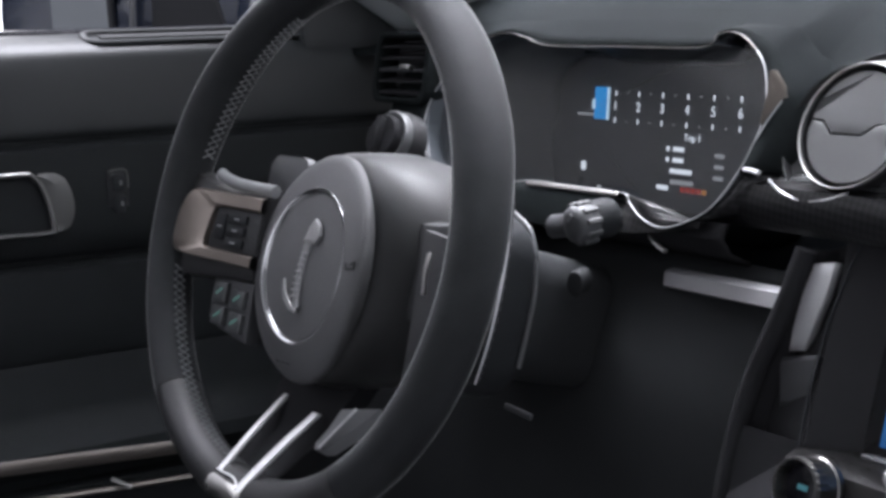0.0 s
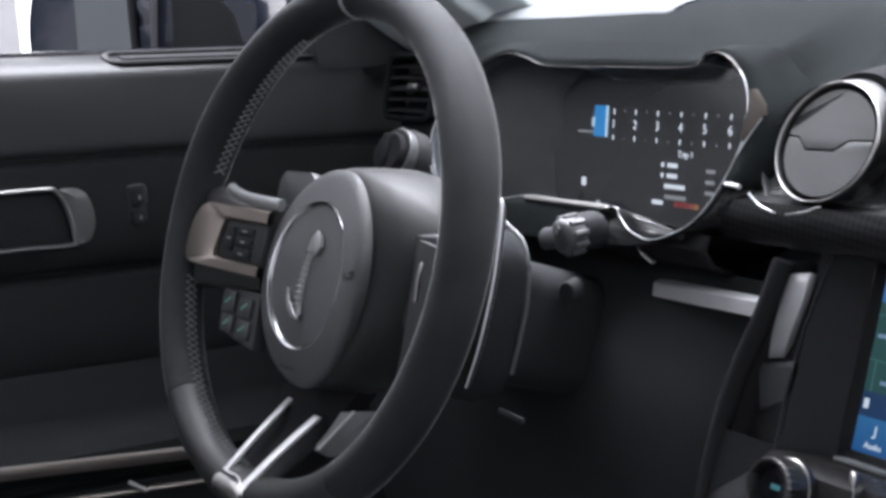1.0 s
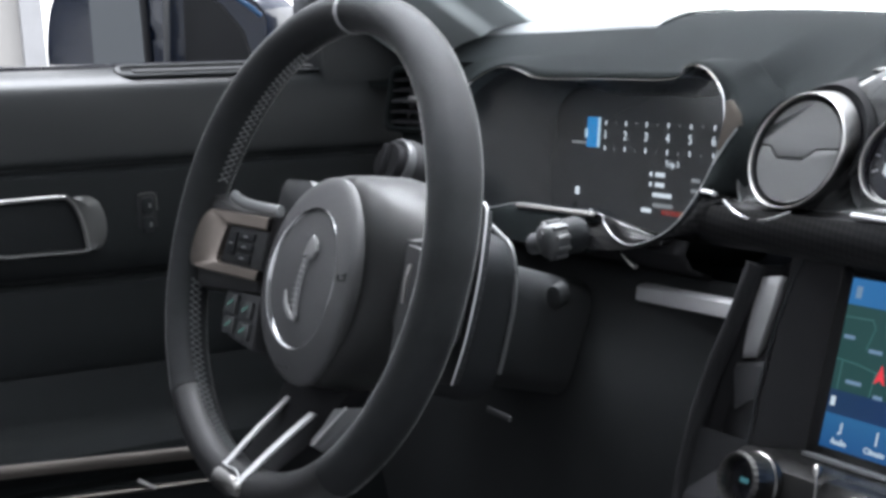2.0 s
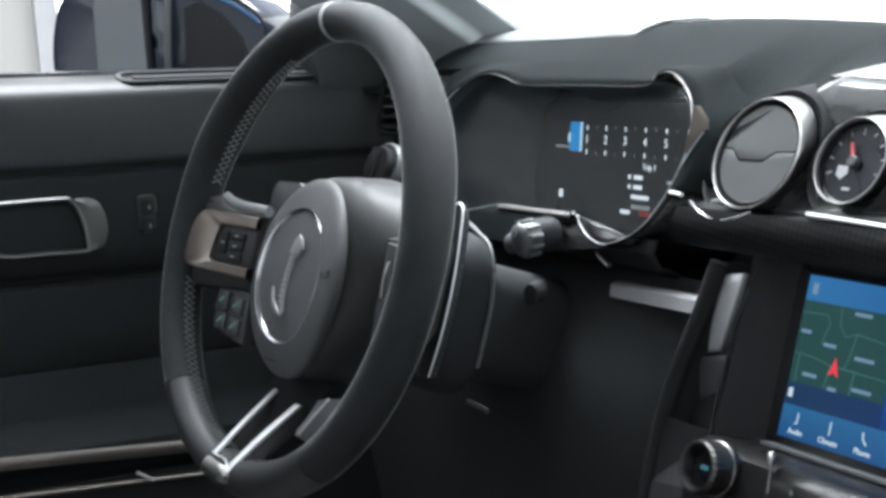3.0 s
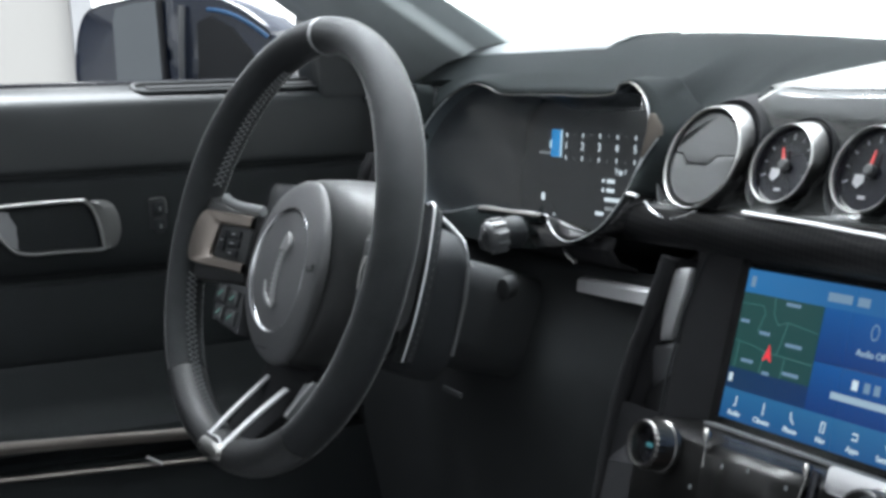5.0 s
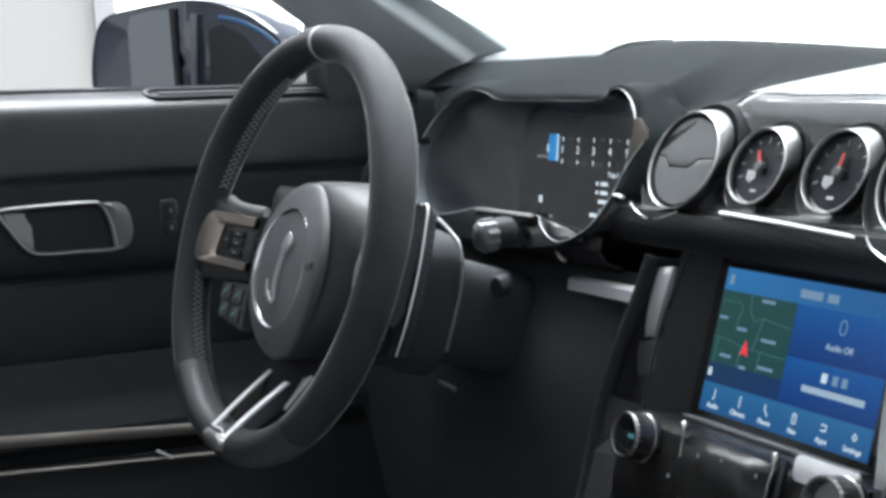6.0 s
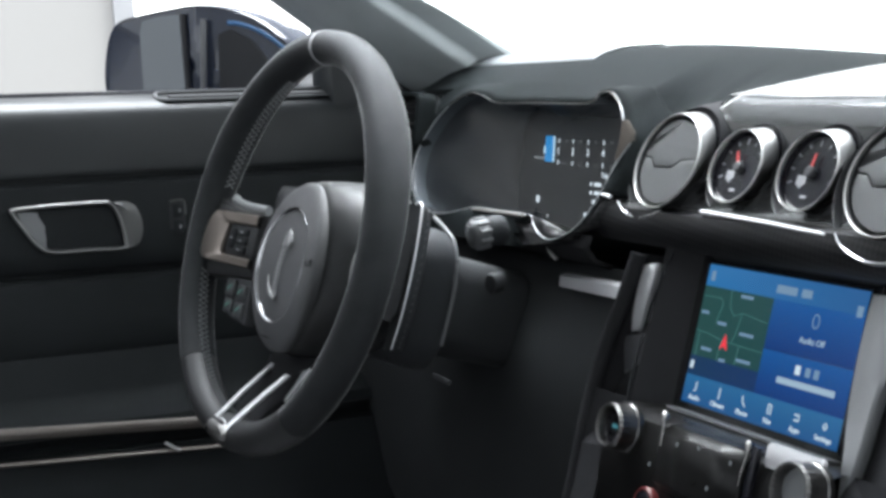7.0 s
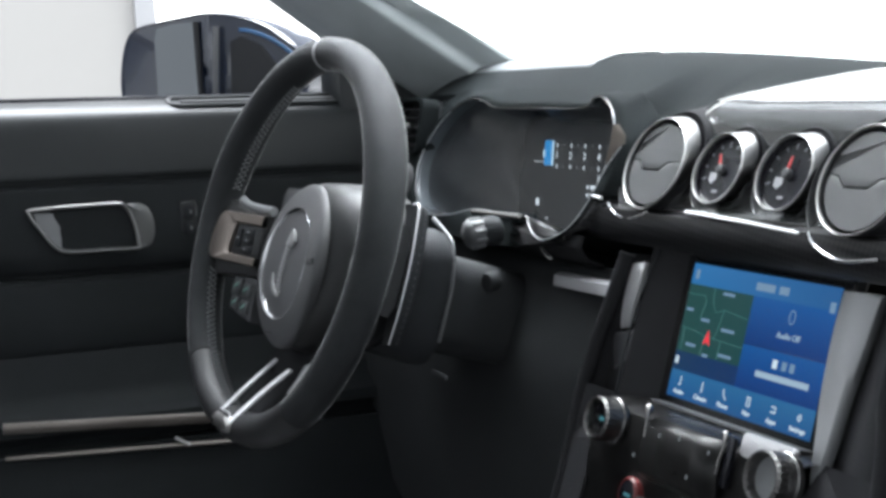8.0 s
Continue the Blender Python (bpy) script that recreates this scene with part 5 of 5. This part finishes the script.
upper = [(p.x, p.y) for p in smooth_line([(x, z, 0) for x, z in PROFILE[1:11]], 3)]
for nm, sec, mt in (("door_panel", PROFILE[:1] + upper + PROFILE[11:12], VINYL), ("door_insert", PROFILE[11:18], DOORLOW), ("door_lower", PROFILE[17:], DOORLOW)):
    rows = []
    for i in range(61):
        y = -0.85 + 1.25 * i / 60
        rows.append([(x, y, door_z(z, y)) for x, z in sec])
    thick(part(nm, skin(rows, False), mt, door), 0.003, 0)
part("door_outer", skin([[(x, y, z) for x, z in ((-0.475, 1.0), (-0.53, 0.99), (-0.57, 0.93), (-0.585, 0.80), (-0.575, 0.60), (-0.56, 0.35))] for y in (-0.9, -0.4, 0.0, 0.4, 0.7)], False), PAINT, door, "dark blue painted outer skin")
part("window_seal", tube([(-0.472, -0.85 + 0.05 * i, door_z(1.0045, -0.85 + 0.05 * i)) for i in range(23)], 0.006, 0.0042, 8), DIAL, door, "black rubber window seal")
# slot on the door's shoulder
part("demist_slot", prism([(x, y) for x, y in round_rect(0.24, 0.009, 0.004)], 0.003, basis(Vector((0, 1, -0.035)).normalized(), Vector((-0.93, 0, 0.3)).normalized(), Vector((0.3, 0, 0.93)).normalized(), Vector((-0.418, 0.118, 0.9945)))), DEEP, door, "dark demister slot")
part("slot_lip", tube([basis(Vector((0, 1, -0.035)).normalized(), Vector((-0.93, 0, 0.3)).normalized(), Vector((0.3, 0, 0.93)).normalized(), Vector((-0.418, 0.116, 0.9945))) @ Vector((x, y, 0.002)) for x, y in round_rect(0.262, 0.030, 0.012)], 0.0034, 0.0022, 8, True), SHOULDER, door)
# trim rails
for z, fall, r, mt, lb in ((0.6468, 0.098, 0.0062, RAILMETAL, "satin bronze armrest rail"), (0.6185, 0.081, 0.0026, RAILMETAL, "thin satin rail")):
    part("armrest_rail", tube([(-0.3315, y, z - fall * y) for y in [-0.238 + 0.0162 * k for k in range(17)]], 0.004, r, 10), mt, door, lb)
part("pull_end", tube([(-0.330, -0.058, 0.6325), (-0.328, -0.050, 0.627), (-0.326, -0.043, 0.6225)], 0.002, 0.002, 8), SATIN, door)

# handle in its cup
DM = basis(Vector((0, 1, -0.02)).normalized(), Vector((0, 0.02, 1)).normalized(), Vector((1, 0, 0)), Vector((-0.378, -0.120, 0.869)))
handle = thing("door_handle", "silver-framed inner door handle in a dark cup", "door handle", DM)
loop = smooth_line([(-0.060, 0.0245, 0), (0.020, 0.0255, 0), (0.036, 0.022, 0), (0.045, 0.004, 0), (0.049, -0.020, 0), (0.046, -0.0255, 0), (0.010, -0.0245, 0), (-0.026, -0.0235, 0), (-0.042, -0.0165, 0), (-0.058, 0.006, 0), (-0.0655, 0.019, 0)], 5, True)
part("frame", tube([Vector((p.x, p.y, 0.006)) for p in loop], 0.0022, 0.003, 10, True), HANDLEMETAL, handle, "dull satin silver frame")
cx, cy = -0.005, 0.0
part("cup", skin([[(cx + (p.x - cx) * g, cy + (p.y - cy) * g, z) for p in loop] for g, z in ((1.0, 0.005), (0.97, -0.004), (0.92, -0.018), (0.3, -0.020), (0.01, -0.020))], True, False), ROLL, handle)
part("lever", skin([[(-0.062, 0.021, 0.004), (-0.056, 0.004, 0.005), (-0.040, -0.0165, 0.004), (-0.028, -0.022, 0.003)], [(-0.046, 0.020, 0.003), (-0.041, 0.004, 0.004), (-0.032, -0.014, 0.003), (-0.022, -0.021, 0.002)],
                     [(-0.032, 0.017, 0.001), (-0.029, 0.003, 0.002), (-0.023, -0.012, 0.001), (-0.014, -0.020, 0.0)], [(-0.026, 0.016, -0.006), (-0.023, 0.003, -0.005), (-0.018, -0.012, -0.006), (-0.010, -0.020, -0.006)]], False), GREY, handle, "curved grey lever")
sw = smooth_line([(0.040, 0.0245, 0.004), (0.056, 0.023, 0.003), (0.070, 0.010, 0.001), (0.075, -0.010, 0.0), (0.068, -0.024, 0.0), (0.052, -0.0262, 0.003)], 5)
inn = smooth_line([(0.036, 0.022, 0.006), (0.041, 0.014, 0.006), (0.045, 0.004, 0.006), (0.047, -0.008, 0.006), (0.049, -0.020, 0.006), (0.048, -0.0255, 0.006)], 5)
part("surround", skin([inn, [p.lerp(q, 0.5) + Vector((0, 0, 0.004)) for p, q in zip(inn, sw)], sw], False), SURROUND, handle, "swept grey surround")
lock = thing("lock_switch", "small black door lock switch with pale marks", "switch", basis(Vector((0, 1, -0.02)).normalized(), Vector((0, 0.02, 1)).normalized(), Vector((1, 0, 0)), Vector((-0.3765, -0.012, 0.868))))
part("plate", prism(round_rect(0.018, 0.042, 0.005), 0.0016, None, 0.0006), VINYL, lock)
for yy in (0.009, -0.009):
    part("rocker", prism(round_rect(0.011, 0.015, 0.003), 0.0026, shift(0, yy, 0.001), 0.0012), SHROUD, lock)
    part("rocker_mark", box(0.0022, 0.004, 0.0004, shift(0.002, yy, 0.0038)), GREY, lock, "", False)
part("switch_edge", tube(smooth_line([(-0.008, 0.0195, 0.0022), (0.004, 0.0205, 0.0026), (0.0082, 0.0170, 0.0024), (0.0086, 0.004, 0.0022)], 4), 0.0009, 0.0009, 6), SURROUND, lock, "pale upper edge")

# ---- door mirror ----
mir = thing("wing_mirror", "dark painted door mirror outside the side window", "wing mirror")
OUT = [(0.0, 0.990), (-0.003, 1.020), (0.003, 1.055), (0.016, 1.084), (0.037, 1.098), (0.080, 1.103), (0.132, 1.107), (0.169, 1.108), (0.205, 1.102), (0.240, 1.088), (0.268, 1.066), (0.280, 1.048), (0.277, 1.015), (0.262, 0.985), (0.15, 0.980), (0.01, 0.982)]
shape = smooth_line([(a, z, 0) for a, z in OUT], 4, True)


def mirror_line(s):
    """Plan of the mirror's rear face: the glass, then the arm that turns in to the door."""
    if s <= 0.16:
        return Vector((-0.70 + 0.86 * s, -0.012 + 0.51 * s))
    return Vector((-0.5624 + 0.4535 * (s - 0.16), 0.0696 + 0.8913 * (s - 0.16)))


def mirror_at(s, z, depth):
    p = mirror_line(s)
    return Vector((p.x - 0.40 * depth, p.y + 0.92 * depth, z))


def mirror_ring(g, depth):
    return [mirror_at(0.15 + (p.x - 0.15) * g, 1.04 + (p.y - 1.04) * g, depth) for p in shape]


part("housing", skin([mirror_ring(g, d) for g, d in ((0.2, 0.003), (0.955, 0.003), (0.985, 0.0), (1.0, 0.004), (1.0, 0.02), (0.93, 0.06), (0.7, 0.09), (0.3, 0.10))]), PAINT, mir)
g2 = [(0.070, 0.992), (0.146, 0.992), (0.146, 1.098), (0.110, 1.098), (0.078, 1.094), (0.072, 1.080)]
part("mirror_glass", skin([[mirror_at(a, z, d) for a, z in g2] for d in (0.006, -0.0015)]), MIRROR, mir, "grey mirror glass")
part("glass_edge", tube([mirror_at(0.1485, 0.99 + 0.0135 * k, -0.001) for k in range(9)], 0.004, 0.004, 8), DEEP, mir)
part("arm_rib", tube([mirror_at(0.170 + 0.001 * k, 0.99 + 0.0125 * k, -0.001) for k in range(9)], 0.018, 0.003, 10), COLLAR, mir, "grey upright rib")
# dark reflection on the arm's paint, laid on as a thin dark plate
g3 = [(0.190, 0.994), (0.262, 0.994), (0.252, 1.034), (0.232, 1.062), (0.208, 1.076), (0.194, 1.070)]
part("arm_reflection", skin([[mirror_at(a, z, d) for a, z in g3] for d in (0.006, -0.0015)]), DEEP, mir, "dark triangular reflection on the arm, put in as colour")
# the sky's reflection in the arm's paint, drawn as a thin blue tube
BLUE = material("sky_streak_blue", (0.03, 0.10, 0.22), 0.3, coat=1.0, bump=0.0)
part("sky_streak", tube([mirror_at(0.206 + 0.0085 * k, 1.084 - 0.0005 * k - 0.0005 * k * k, -0.001) for k in range(9)], 0.0015, 0.0025, 8), BLUE, mir, "blue streak, a sky reflection put in as colour")
part("mirror_foot", skin([[(-0.47, 0.12, 0.985), (-0.47, 0.17, 0.985), (-0.47, 0.17, 0.999), (-0.47, 0.12, 0.999)], [(-0.53, 0.10, 0.985), (-0.53, 0.16, 0.985), (-0.53, 0.16, 1.004), (-0.53, 0.10, 1.004)]]), PAINT, mir)
